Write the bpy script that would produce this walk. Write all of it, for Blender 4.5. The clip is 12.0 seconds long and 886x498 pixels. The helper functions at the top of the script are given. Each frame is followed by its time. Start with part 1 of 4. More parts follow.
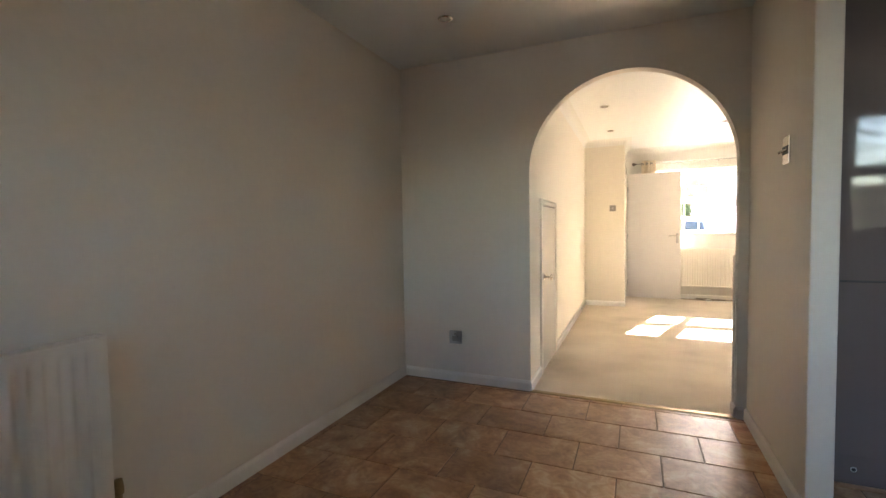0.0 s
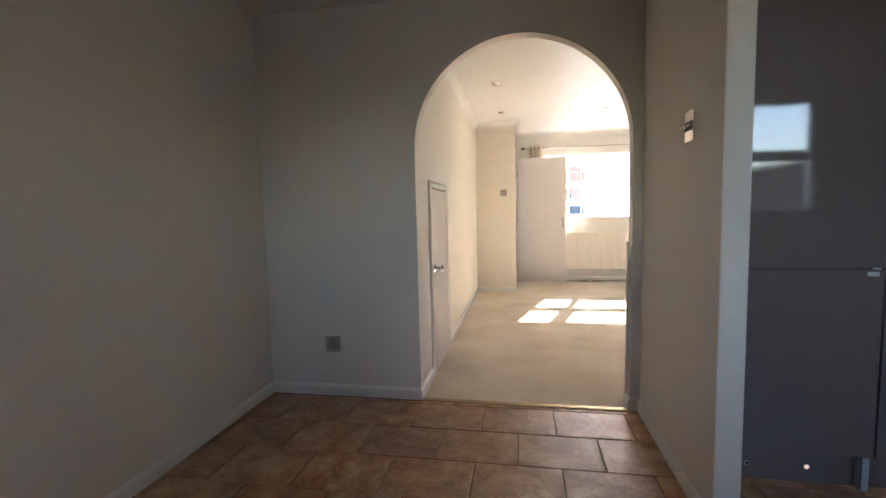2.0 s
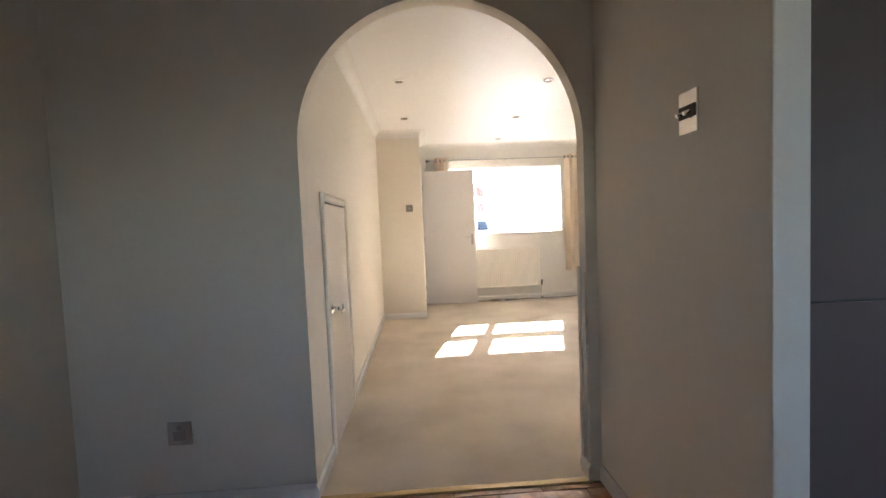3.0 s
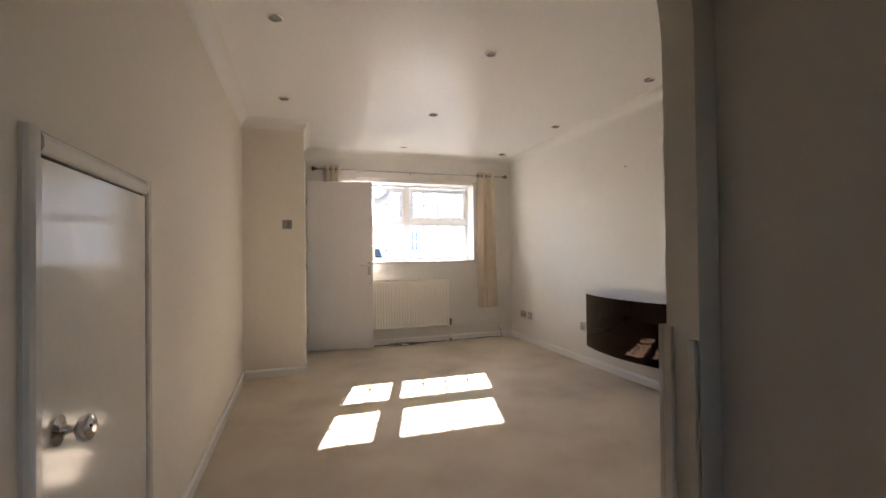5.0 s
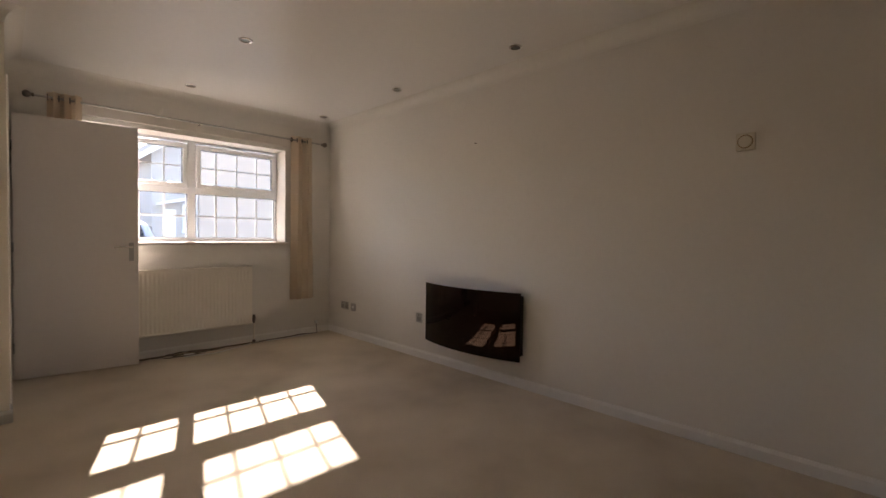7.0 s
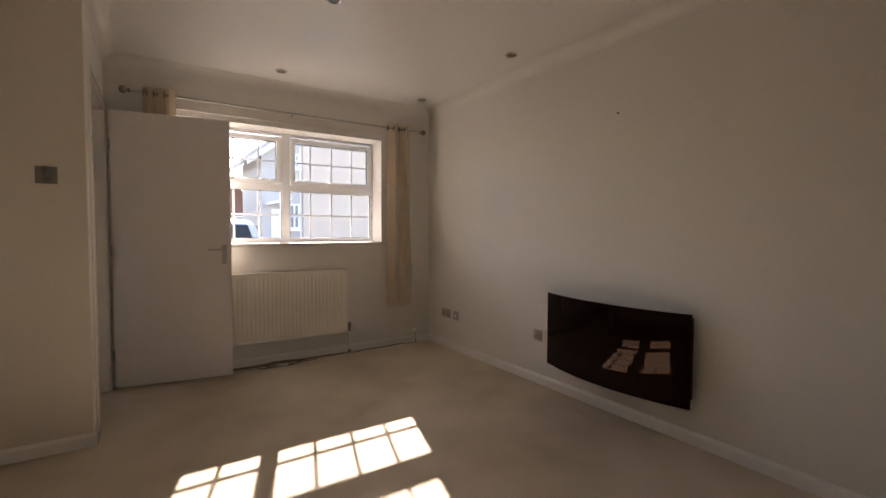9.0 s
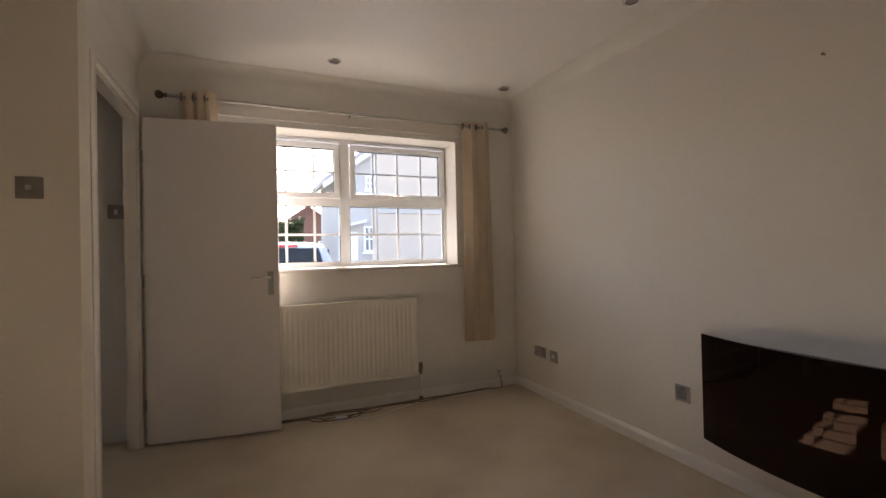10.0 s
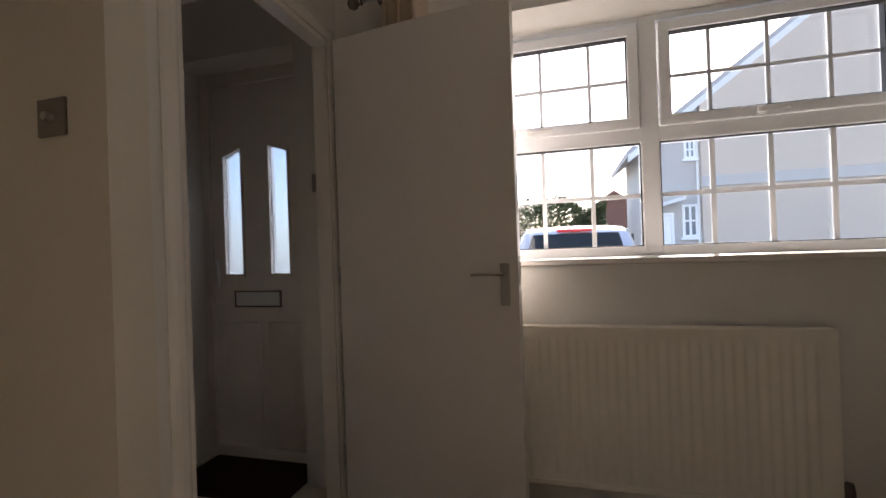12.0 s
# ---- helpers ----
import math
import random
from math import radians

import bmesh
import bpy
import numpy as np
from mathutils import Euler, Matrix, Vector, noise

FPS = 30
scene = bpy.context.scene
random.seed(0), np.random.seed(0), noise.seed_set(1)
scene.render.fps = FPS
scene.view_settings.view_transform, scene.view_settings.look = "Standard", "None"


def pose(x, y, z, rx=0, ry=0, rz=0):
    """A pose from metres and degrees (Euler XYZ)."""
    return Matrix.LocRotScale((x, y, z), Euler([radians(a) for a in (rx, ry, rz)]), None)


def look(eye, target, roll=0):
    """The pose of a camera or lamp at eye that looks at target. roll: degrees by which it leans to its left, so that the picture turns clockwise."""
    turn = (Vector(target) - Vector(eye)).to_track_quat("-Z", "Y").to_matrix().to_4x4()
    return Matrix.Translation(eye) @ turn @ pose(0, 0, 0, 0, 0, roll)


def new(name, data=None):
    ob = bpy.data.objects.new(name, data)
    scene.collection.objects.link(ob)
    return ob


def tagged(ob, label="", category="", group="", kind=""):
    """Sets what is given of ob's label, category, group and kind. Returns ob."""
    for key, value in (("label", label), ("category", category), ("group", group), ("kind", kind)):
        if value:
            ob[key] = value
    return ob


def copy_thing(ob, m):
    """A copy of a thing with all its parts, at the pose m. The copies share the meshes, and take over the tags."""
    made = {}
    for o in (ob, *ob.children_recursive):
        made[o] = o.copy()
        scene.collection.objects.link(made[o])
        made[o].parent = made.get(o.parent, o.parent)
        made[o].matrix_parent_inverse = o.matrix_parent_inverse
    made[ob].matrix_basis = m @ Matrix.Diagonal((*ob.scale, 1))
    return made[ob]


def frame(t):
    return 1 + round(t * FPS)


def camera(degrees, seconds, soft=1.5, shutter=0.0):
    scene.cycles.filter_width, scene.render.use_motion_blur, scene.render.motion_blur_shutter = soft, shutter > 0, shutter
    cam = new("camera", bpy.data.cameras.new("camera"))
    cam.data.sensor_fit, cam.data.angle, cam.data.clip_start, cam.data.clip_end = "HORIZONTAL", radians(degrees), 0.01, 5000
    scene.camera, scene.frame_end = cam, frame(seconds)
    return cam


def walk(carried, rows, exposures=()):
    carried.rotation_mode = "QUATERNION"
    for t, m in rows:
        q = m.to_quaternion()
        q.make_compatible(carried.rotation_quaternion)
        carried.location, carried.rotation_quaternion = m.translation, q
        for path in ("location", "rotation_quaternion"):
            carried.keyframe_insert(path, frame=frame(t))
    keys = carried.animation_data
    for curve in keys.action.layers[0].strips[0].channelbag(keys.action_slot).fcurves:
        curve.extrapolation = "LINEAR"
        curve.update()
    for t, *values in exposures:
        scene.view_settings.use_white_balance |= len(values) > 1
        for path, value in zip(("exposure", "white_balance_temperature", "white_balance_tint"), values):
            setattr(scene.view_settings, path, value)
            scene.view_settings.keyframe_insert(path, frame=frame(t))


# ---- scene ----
cam = camera(90.4, 12.0)
PATH = [
    (0, (0.428, 1.3, 1.157), (-0.369, 3.132, 1.067), -0.9),
    (0.5, (0.434, 1.289, 1.15), (-0.317, 3.119, 0.855), -0.9),
    (1, (0.433, 1.314, 1.151), (-0.22, 3.189, 0.908), -0.4),
    (1.5, (0.416, 1.443, 1.142), (-0.093, 3.358, 0.868), -2.1),
    (2, (0.377, 1.768, 1.161), (0.029, 3.73, 0.995), -1.3),
    (2.5, (0.316, 2.104, 1.163), (0.204, 4.1, 1.105), -1.9),
    (3, (0.258, 2.452, 1.185), (0.361, 4.447, 1.078), -2.4),
    (3.2, (0.262, 2.602, 1.177), (0.403, 4.596, 1.114), -3.1),
    (4.8, (0.243, 3.598, 1.13), (0.802, 5.519, 1.116), -0.9),
    (5, (0.257, 3.708, 1.124), (0.875, 5.61, 1.146), -0.7),
    (5.5, (0.276, 3.948, 1.119), (1.096, 5.772, 1.069), 0.8),
    (6, (0.251, 4.198, 1.13), (1.457, 5.792, 1.068), 0.1),
    (6.5, (0.254, 4.352, 1.118), (1.602, 5.828, 1.036), 0.8),
    (6.7, (0.264, 4.445, 1.118), (1.682, 5.861, 1.068), 0.7),
    (8.3, (0.423, 4.774, 1.097), (1.77, 6.249, 0.992), 0.4),
    (8.5, (0.46, 4.885, 1.096), (1.767, 6.397, 1.039), -0.2),
    (9, (0.597, 5.186, 1.144), (1.688, 6.86, 1.065), 0.2),
    (9.5, (0.741, 5.538, 1.135), (1.757, 7.26, 1.132), -1.8),
    (10, (0.939, 5.918, 1.134), (1.73, 7.755, 1.15), -1.2),
    (10.5, (1.069, 6.265, 1.132), (1.516, 8.213, 1.063), -0.6),
    (11, (1.169, 6.668, 1.136), (1.55, 8.629, 1.045), -0.4),
    (11.5, (1.258, 7.028, 1.093), (1.23, 9.027, 1.049), 0.2),
    (12, (1.242, 7.397, 1.09), (0.713, 9.326, 1.097), -2.0),
]
EXPOSURES = [(0.0, 5.2, 7250, 16), (0.5, 5.08, 6900, 16), (1.0, 4.92, 6750, 17), (1.5, 4.83, 6600, 17), (3.0, 4.66, 6450, 17), (5.0, 3.50, 6500, 18), (6.5, 2.68, 7000, 22), (8.5, 2.5, 7250, 23), (9.5, 2.45, 7200, 22), (10.5, 2.46, 7000, 21), (11.0, 2.32, 6900, 22), (11.5, 2.16, 6850, 21), (12.0, 1.86, 6750, 20)]
walk(cam, [(t, look(eye, target, roll)) for t, eye, target, roll in PATH], EXPOSURES)

# ---- world, sun, exposure ----
SUN_DIR = Vector((0.443, 1.552, 1.0))
world = bpy.data.worlds.new("sky")
scene.world = world
world.use_nodes = True
wn = world.node_tree.nodes
sky = wn.new("ShaderNodeTexSky")
sky.sky_type = "NISHITA"
sky.sun_disc = False
sky.sun_elevation = radians(31.9)
sky.sun_rotation = radians(16.4)
world.node_tree.links.new(sky.outputs[0], wn["Background"].inputs[0])
wn["Background"].inputs[1].default_value = 0.15
sun_data = bpy.data.lights.new("sun", "SUN")
sun_data.energy = 4.2
sun_data.angle = radians(0.5)
sun_data.color = (1.0, 0.965, 0.90)
sun = new("sun", sun_data)
sun.matrix_world = look(SUN_DIR * 20, (0, 0, 0))


# ---- materials ----
def mat(name, col, rough=0.6, metal=0.0, var=0.06, scale=6.0, fine=60.0, bump=0.0, bump_scale=200.0, spec=0.5, ramp=None, coat=0.0):
    m = bpy.data.materials.new(name)
    m.use_nodes = True
    n, l = m.node_tree.nodes, m.node_tree.links
    b = n["Principled BSDF"]
    b.inputs["Metallic"].default_value = metal
    b.inputs["Roughness"].default_value = rough
    b.inputs["Specular IOR Level"].default_value = spec
    b.inputs["Coat Weight"].default_value = coat
    tc = n.new("ShaderNodeTexCoord")
    n1 = n.new("ShaderNodeTexNoise")
    n1.inputs["Scale"].default_value, n1.inputs["Detail"].default_value = scale, 6
    n2 = n.new("ShaderNodeTexNoise")
    n2.inputs["Scale"].default_value, n2.inputs["Detail"].default_value = fine, 4
    l.new(tc.outputs["Object"], n1.inputs["Vector"])
    l.new(tc.outputs["Object"], n2.inputs["Vector"])
    mix = n.new("ShaderNodeMath")
    mix.operation = "ADD"
    l.new(n1.outputs["Fac"], mix.inputs[0])
    l.new(n2.outputs["Fac"], mix.inputs[1])
    half = n.new("ShaderNodeMath")
    half.operation = "MULTIPLY"
    half.inputs[1].default_value = 0.5
    l.new(mix.outputs[0], half.inputs[0])
    r = n.new("ShaderNodeValToRGB")
    stops = ramp or [(0.3, [c * (1 - var) for c in col]), (0.7, [min(1, c * (1 + var)) for c in col])]
    while len(r.color_ramp.elements) < len(stops):
        r.color_ramp.elements.new(0.5)
    for e, (p, c) in zip(r.color_ramp.elements, stops):
        e.position, e.color = p, (*c[:3], 1)
    l.new(half.outputs[0], r.inputs[0])
    l.new(r.outputs[0], b.inputs["Base Color"])
    mr = n.new("ShaderNodeMapRange")
    mr.inputs["To Min"].default_value, mr.inputs["To Max"].default_value = max(0.02, rough * 0.85), min(1, rough * 1.15)
    l.new(n1.outputs["Fac"], mr.inputs["Value"])
    l.new(mr.outputs[0], b.inputs["Roughness"])
    if bump:
        n3 = n.new("ShaderNodeTexNoise")
        n3.inputs["Scale"].default_value, n3.inputs["Detail"].default_value = bump_scale, 3
        l.new(tc.outputs["Object"], n3.inputs["Vector"])
        bp = n.new("ShaderNodeBump")
        bp.inputs["Strength"].default_value, bp.inputs["Distance"].default_value = bump, 0.004
        l.new(n3.outputs["Fac"], bp.inputs["Height"])
        l.new(bp.outputs[0], b.inputs["Normal"])
    return m


def glass_mat(name, rough=0.0, tint=(1, 1, 1), bump=0.0):
    m = bpy.data.materials.new(name)
    m.use_nodes = True
    n, l = m.node_tree.nodes, m.node_tree.links
    b = n["Principled BSDF"]
    b.inputs["Base Color"].default_value = (*tint, 1)
    b.inputs["Transmission Weight"].default_value = 1
    b.inputs["Roughness"].default_value = rough
    b.inputs["IOR"].default_value = 1.45
    if bump:
        t = n.new("ShaderNodeTexNoise")
        t.inputs["Scale"].default_value = 90
        p = n.new("ShaderNodeBump")
        p.inputs["Strength"].default_value = bump
        l.new(t.outputs["Fac"], p.inputs["Height"])
        l.new(p.outputs[0], b.inputs["Normal"])
    return m


WALL = mat("warm_white_emulsion", (0.78, 0.755, 0.70), 0.62, var=0.02, scale=1.4, fine=35, bump=0.10, bump_scale=140)
KWALL = mat("cream_emulsion", (0.76, 0.705, 0.61), 0.62, var=0.02, scale=1.4, fine=35, bump=0.10, bump_scale=140)
KITW = mat("kitchen_cream_emulsion", (0.78, 0.715, 0.62), 0.62, var=0.025, scale=1.4, fine=35, bump=0.10, bump_scale=140)
SKIRT = mat("bright_white_gloss_paint", (0.88, 0.865, 0.83), 0.2, var=0.02, scale=4, fine=40)
KSKIRT = mat("dull_white_satin_paint", (0.78, 0.735, 0.67), 0.45, var=0.03, scale=4, fine=40)
SLATE = mat("dark_slate_roofing", (0.012, 0.012, 0.014), 0.9, var=0.2, scale=3, fine=30, spec=0.1)
CEIL = mat("white_ceiling_paint", (0.82, 0.81, 0.78), 0.40, var=0.02, scale=1.2, fine=25, bump=0.10, bump_scale=70)
COVE = mat("matt_white_coving_paint", (0.79, 0.77, 0.72), 0.75, var=0.02, scale=1.2, fine=25, bump=0.08, bump_scale=90, spec=0.25)
SILLP = mat("polished_white_sill", (0.80, 0.79, 0.77), 0.17, var=0.02, scale=3, fine=50, spec=0.9)
CABLE = mat("brown_cable_sheath", (0.12, 0.085, 0.065), 0.5, var=0.1)
GLOSS = mat("white_gloss_paint", (0.82, 0.775, 0.71), 0.22, var=0.02, scale=3, fine=50, bump=0.05, bump_scale=60)
DOORP = mat("satin_white_door_paint", (0.82, 0.775, 0.735), 0.30, var=0.02, scale=2, fine=40, bump=0.06, bump_scale=70)
DOORG = mat("polished_gloss_door_paint", (0.80, 0.755, 0.69), 0.12, var=0.02, scale=3, fine=50, bump=0.03, bump_scale=30)
DOORU = mat("warm_white_door_skin", (0.78, 0.725, 0.67), 0.3, var=0.02, scale=3, fine=40)
UPVC = mat("white_upvc", (0.90, 0.92, 0.94), 0.25, var=0.015, scale=3, fine=30)
CARPET = mat("cream_carpet", (0.56, 0.48, 0.375), 0.95, bump=0.9, bump_scale=420, scale=1.7, fine=260, spec=0.1,
             ramp=[(0.35, (0.47, 0.39, 0.295)), (0.43, (0.60, 0.512, 0.40)), (0.51, (0.69, 0.595, 0.475)), (0.62, (0.76, 0.665, 0.54))])
GROUT = mat("brown_grout", (0.19, 0.112, 0.066), 0.85, var=0.2, scale=12, fine=120, bump=0.3)
STEEL = mat("brushed_steel", (0.50, 0.49, 0.47), 0.32, 1.0, var=0.06, scale=8, fine=140)
SATIN = mat("dark_satin_steel", (0.30, 0.28, 0.26), 0.35, 1.0, var=0.06, scale=8, fine=140)
CHROME = mat("polished_chrome", (0.72, 0.71, 0.70), 0.10, 1.0, var=0.02)
PEWTER = mat("dark_pewter_metal", (0.22, 0.19, 0.17), 0.30, 1.0, var=0.1)
BRASS = mat("aged_brass", (0.40, 0.30, 0.16), 0.35, 1.0, var=0.1)
GREYP = mat("mid_grey_plastic", (0.30, 0.28, 0.26), 0.4, var=0.05)
PLASTIC = mat("cream_plastic", (0.72, 0.68, 0.58), 0.4, var=0.03)
WPLASTIC = mat("white_plastic", (0.80, 0.80, 0.79), 0.35, var=0.02)
LIT = bpy.data.materials.new("lit_plinth_lamp")
LIT.use_nodes = True
LIT.node_tree.nodes["Principled BSDF"].inputs["Emission Color"].default_value = (1.0, 0.55, 0.28, 1)
LIT.node_tree.nodes["Principled BSDF"].inputs["Emission Strength"].default_value = 0.045
BLACKP = mat("black_plastic", (0.012, 0.012, 0.013), 0.4, var=0.2)
BLACKG = mat("black_glass", (0.006, 0.0022, 0.0016), 0.03, var=0.1, spec=0.3)
BLACKG.node_tree.nodes["Principled BSDF"].inputs["Specular Tint"].default_value = (0.80, 0.55, 0.46, 1)
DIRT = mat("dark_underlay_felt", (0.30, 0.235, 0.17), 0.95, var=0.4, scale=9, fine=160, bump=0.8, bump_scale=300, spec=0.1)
RUBBERG = mat("black_window_gasket", (0.03, 0.03, 0.03), 0.6, var=0.2)
RADP = mat("ivory_radiator_enamel", (0.89, 0.84, 0.745), 0.3, var=0.02, scale=3, fine=40)
KRADP = mat("white_radiator_enamel", (0.82, 0.775, 0.685), 0.32, var=0.02, scale=3, fine=40)
CURTAIN = mat("cream_curtain_cloth", (0.95, 0.86, 0.73), 0.85, var=0.05, scale=5, fine=300, bump=0.3, bump_scale=700, spec=0.15)
_n, _l = CURTAIN.node_tree.nodes, CURTAIN.node_tree.links
_t = _n.new("ShaderNodeBsdfTranslucent")
_t.inputs[0].default_value = (0.97, 0.86, 0.74, 1)
_m = _n.new("ShaderNodeMixShader")
_m.inputs[0].default_value = 0.42
_l.new(_n["Principled BSDF"].outputs[0], _m.inputs[1])
_l.new(_t.outputs[0], _m.inputs[2])
_l.new(_m.outputs[0], _n["Material Output"].inputs[0])
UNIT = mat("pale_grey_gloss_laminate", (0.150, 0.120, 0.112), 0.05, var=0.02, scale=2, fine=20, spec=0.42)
# near-black colour stands in for the shade inside narrow gaps
GAP = mat("gap_shade_board", (0.05, 0.048, 0.046), 0.6, var=0.1)
UNITC = mat("grey_carcass_board", (0.38, 0.38, 0.40), 0.4, var=0.03)
MAT_BR = mat("dark_brown_coir", (0.06, 0.026, 0.018), 0.95, bump=1.0, bump_scale=500, var=0.35, scale=9, fine=300, spec=0.1)
LAMPG = mat("lamp_glass", (0.30, 0.29, 0.27), 0.12, var=0.02)
GLASS = bpy.data.materials.new("clear_glass")
GLASS.use_nodes = True
_n, _l = GLASS.node_tree.nodes, GLASS.node_tree.links
_n.remove(_n["Principled BSDF"])
_t, _g, _f, _m = (_n.new("ShaderNode" + k) for k in ("BsdfTransparent", "BsdfGlossy", "Fresnel", "MixShader"))
_t.inputs[0].default_value = (0.97, 0.98, 0.98, 1)
_g.inputs["Roughness"].default_value = 0.01
_l.new(_f.outputs[0], _m.inputs[0])
_l.new(_t.outputs[0], _m.inputs[1])
_l.new(_g.outputs[0], _m.inputs[2])
_l.new(_m.outputs[0], _n["Material Output"].inputs[0])
FROST = glass_mat("frosted_glass", 0.35, (0.27, 0.33, 0.40), 0.4)
RENDERG = mat("pale_grey_render", (0.53, 0.51, 0.495), 0.85, var=0.06, scale=1.5, fine=40, bump=0.4, bump_scale=60)
# roof tile lightened in its colour to imitate window glare
ROOF_GLARE = mat("glare_paled_roof_tile", (0.46, 0.44, 0.43), 0.8, var=0.15, scale=3, fine=30)
ROOFR = mat("red_brown_roof_tile", (0.17, 0.085, 0.065), 0.85, var=0.2, scale=3, fine=30)
RENDERW = mat("cream_render", (0.63, 0.54, 0.46), 0.85, var=0.06, scale=1.5, fine=40, bump=0.4, bump_scale=60)
ROOF = mat("brown_roof_tile", (0.20, 0.15, 0.125), 0.8, var=0.15, scale=3, fine=30)
PAVE = mat("concrete_paving", (0.32, 0.30, 0.28), 0.85, var=0.1, scale=2, fine=60, bump=0.3)
# colour of the unseen back ground, chosen for the light it bounces indoors
BOUNCE_GROUND = mat("bounce_toned_ground", (0.115, 0.105, 0.09), 0.9, var=0.2, scale=2, fine=60, bump=0.4)
LEAF = mat("hedge_leaf", (0.06, 0.10, 0.035), 0.7, var=0.4, scale=6, fine=60)
BARK = mat("bark", (0.12, 0.09, 0.065), 0.9, var=0.2, scale=10, fine=80, bump=0.6)
CARP = mat("silver_car_paint", (0.50, 0.52, 0.55), 0.18, 0.5, var=0.02, coat=1.0)
HOUSEG = mat("pale_house_glass", (0.22, 0.25, 0.28), 0.08, var=0.1)
CARG = mat("dark_car_glass", (0.015, 0.02, 0.022), 0.05, var=0.1)
RUBBER = mat("tyre_rubber", (0.02, 0.02, 0.02), 0.8, var=0.2)
REDL = mat("red_lamp_lens", (0.55, 0.02, 0.03), 0.15, var=0.1)
FASCIA = mat("white_fascia", (0.80, 0.80, 0.80), 0.4, var=0.02)


def tile_mat():
    m = bpy.data.materials.new("brown_slate_effect_tile")
    m.use_nodes = True
    n, l = m.node_tree.nodes, m.node_tree.links
    b = n["Principled BSDF"]
    tc, oi = n.new("ShaderNodeTexCoord"), n.new("ShaderNodeObjectInfo")
    off = n.new("ShaderNodeVectorMath")
    off.operation = "MULTIPLY_ADD"
    l.new(oi.outputs["Random"], off.inputs[1])
    off.inputs[0].default_value = (37, 19, 11)
    l.new(tc.outputs["Object"], off.inputs[2])
    a = n.new("ShaderNodeTexNoise")
    a.inputs["Scale"].default_value, a.inputs["Detail"].default_value, a.inputs["Distortion"].default_value = 3.6, 10, 1.8
    f = n.new("ShaderNodeTexNoise")
    f.inputs["Scale"].default_value, f.inputs["Detail"].default_value, f.inputs["Distortion"].default_value = 13, 9, 2.6
    l.new(off.outputs[0], a.inputs["Vector"])
    l.new(off.outputs[0], f.inputs["Vector"])
    add = n.new("ShaderNodeMath")
    add.operation = "MULTIPLY_ADD"
    add.inputs[1].default_value = 0.6
    l.new(a.outputs["Fac"], add.inputs[0])
    s = n.new("ShaderNodeMath")
    s.operation = "MULTIPLY"
    s.inputs[1].default_value = 0.4
    l.new(f.outputs["Fac"], s.inputs[0])
    l.new(s.outputs[0], add.inputs[2])
    r = n.new("ShaderNodeValToRGB")
    stops = [(0.30, (0.20, 0.085, 0.042)), (0.43, (0.325, 0.158, 0.077)), (0.54, (0.455, 0.246, 0.130)), (0.66, (0.56, 0.365, 0.22))]
    while len(r.color_ramp.elements) < 4:
        r.color_ramp.elements.new(0.5)
    for e, (p, c) in zip(r.color_ramp.elements, stops):
        e.position, e.color = p, (*c, 1)
    l.new(add.outputs[0], r.inputs[0])
    hs = n.new("ShaderNodeHueSaturation")
    mr = n.new("ShaderNodeMapRange")
    mr.inputs["To Min"].default_value, mr.inputs["To Max"].default_value = 0.82, 1.18
    l.new(oi.outputs["Random"], mr.inputs["Value"])
    l.new(mr.outputs[0], hs.inputs["Value"])
    l.new(r.outputs[0], hs.inputs["Color"])
    l.new(hs.outputs[0], b.inputs["Base Color"])
    rr = n.new("ShaderNodeMapRange")
    rr.inputs["To Min"].default_value, rr.inputs["To Max"].default_value = 0.30, 0.55
    l.new(f.outputs["Fac"], rr.inputs["Value"])
    l.new(rr.outputs[0], b.inputs["Roughness"])
    bp = n.new("ShaderNodeBump")
    bp.inputs["Strength"].default_value, bp.inputs["Distance"].default_value = 0.35, 0.004
    l.new(add.outputs[0], bp.inputs["Height"])
    l.new(bp.outputs[0], b.inputs["Normal"])
    return m


TILE = tile_mat()


# ---- mesh helpers ----
def bm_box(x0, y0, z0, x1, y1, z1, bev=0.0, bm=None, seg=2):
    """A box, added to bm if given, with bevelled edges."""
    own = bmesh.new()
    v = [own.verts.new(p) for p in ((x0, y0, z0), (x1, y0, z0), (x1, y1, z0), (x0, y1, z0), (x0, y0, z1), (x1, y0, z1), (x1, y1, z1), (x0, y1, z1))]
    for f in ((3, 2, 1, 0), (4, 5, 6, 7), (0, 1, 5, 4), (1, 2, 6, 5), (2, 3, 7, 6), (3, 0, 4, 7)):
        own.faces.new([v[i] for i in f])
    if bev:
        bmesh.ops.bevel(own, geom=own.edges[:], offset=bev, segments=seg, affect="EDGES", profile=0.6)
    return own if bm is None else join(bm, own)


def join(bm, other):
    tmp = bpy.data.meshes.new("tmp")
    other.to_mesh(tmp)
    other.free()
    bm.from_mesh(tmp)
    bpy.data.meshes.remove(tmp)
    return bm


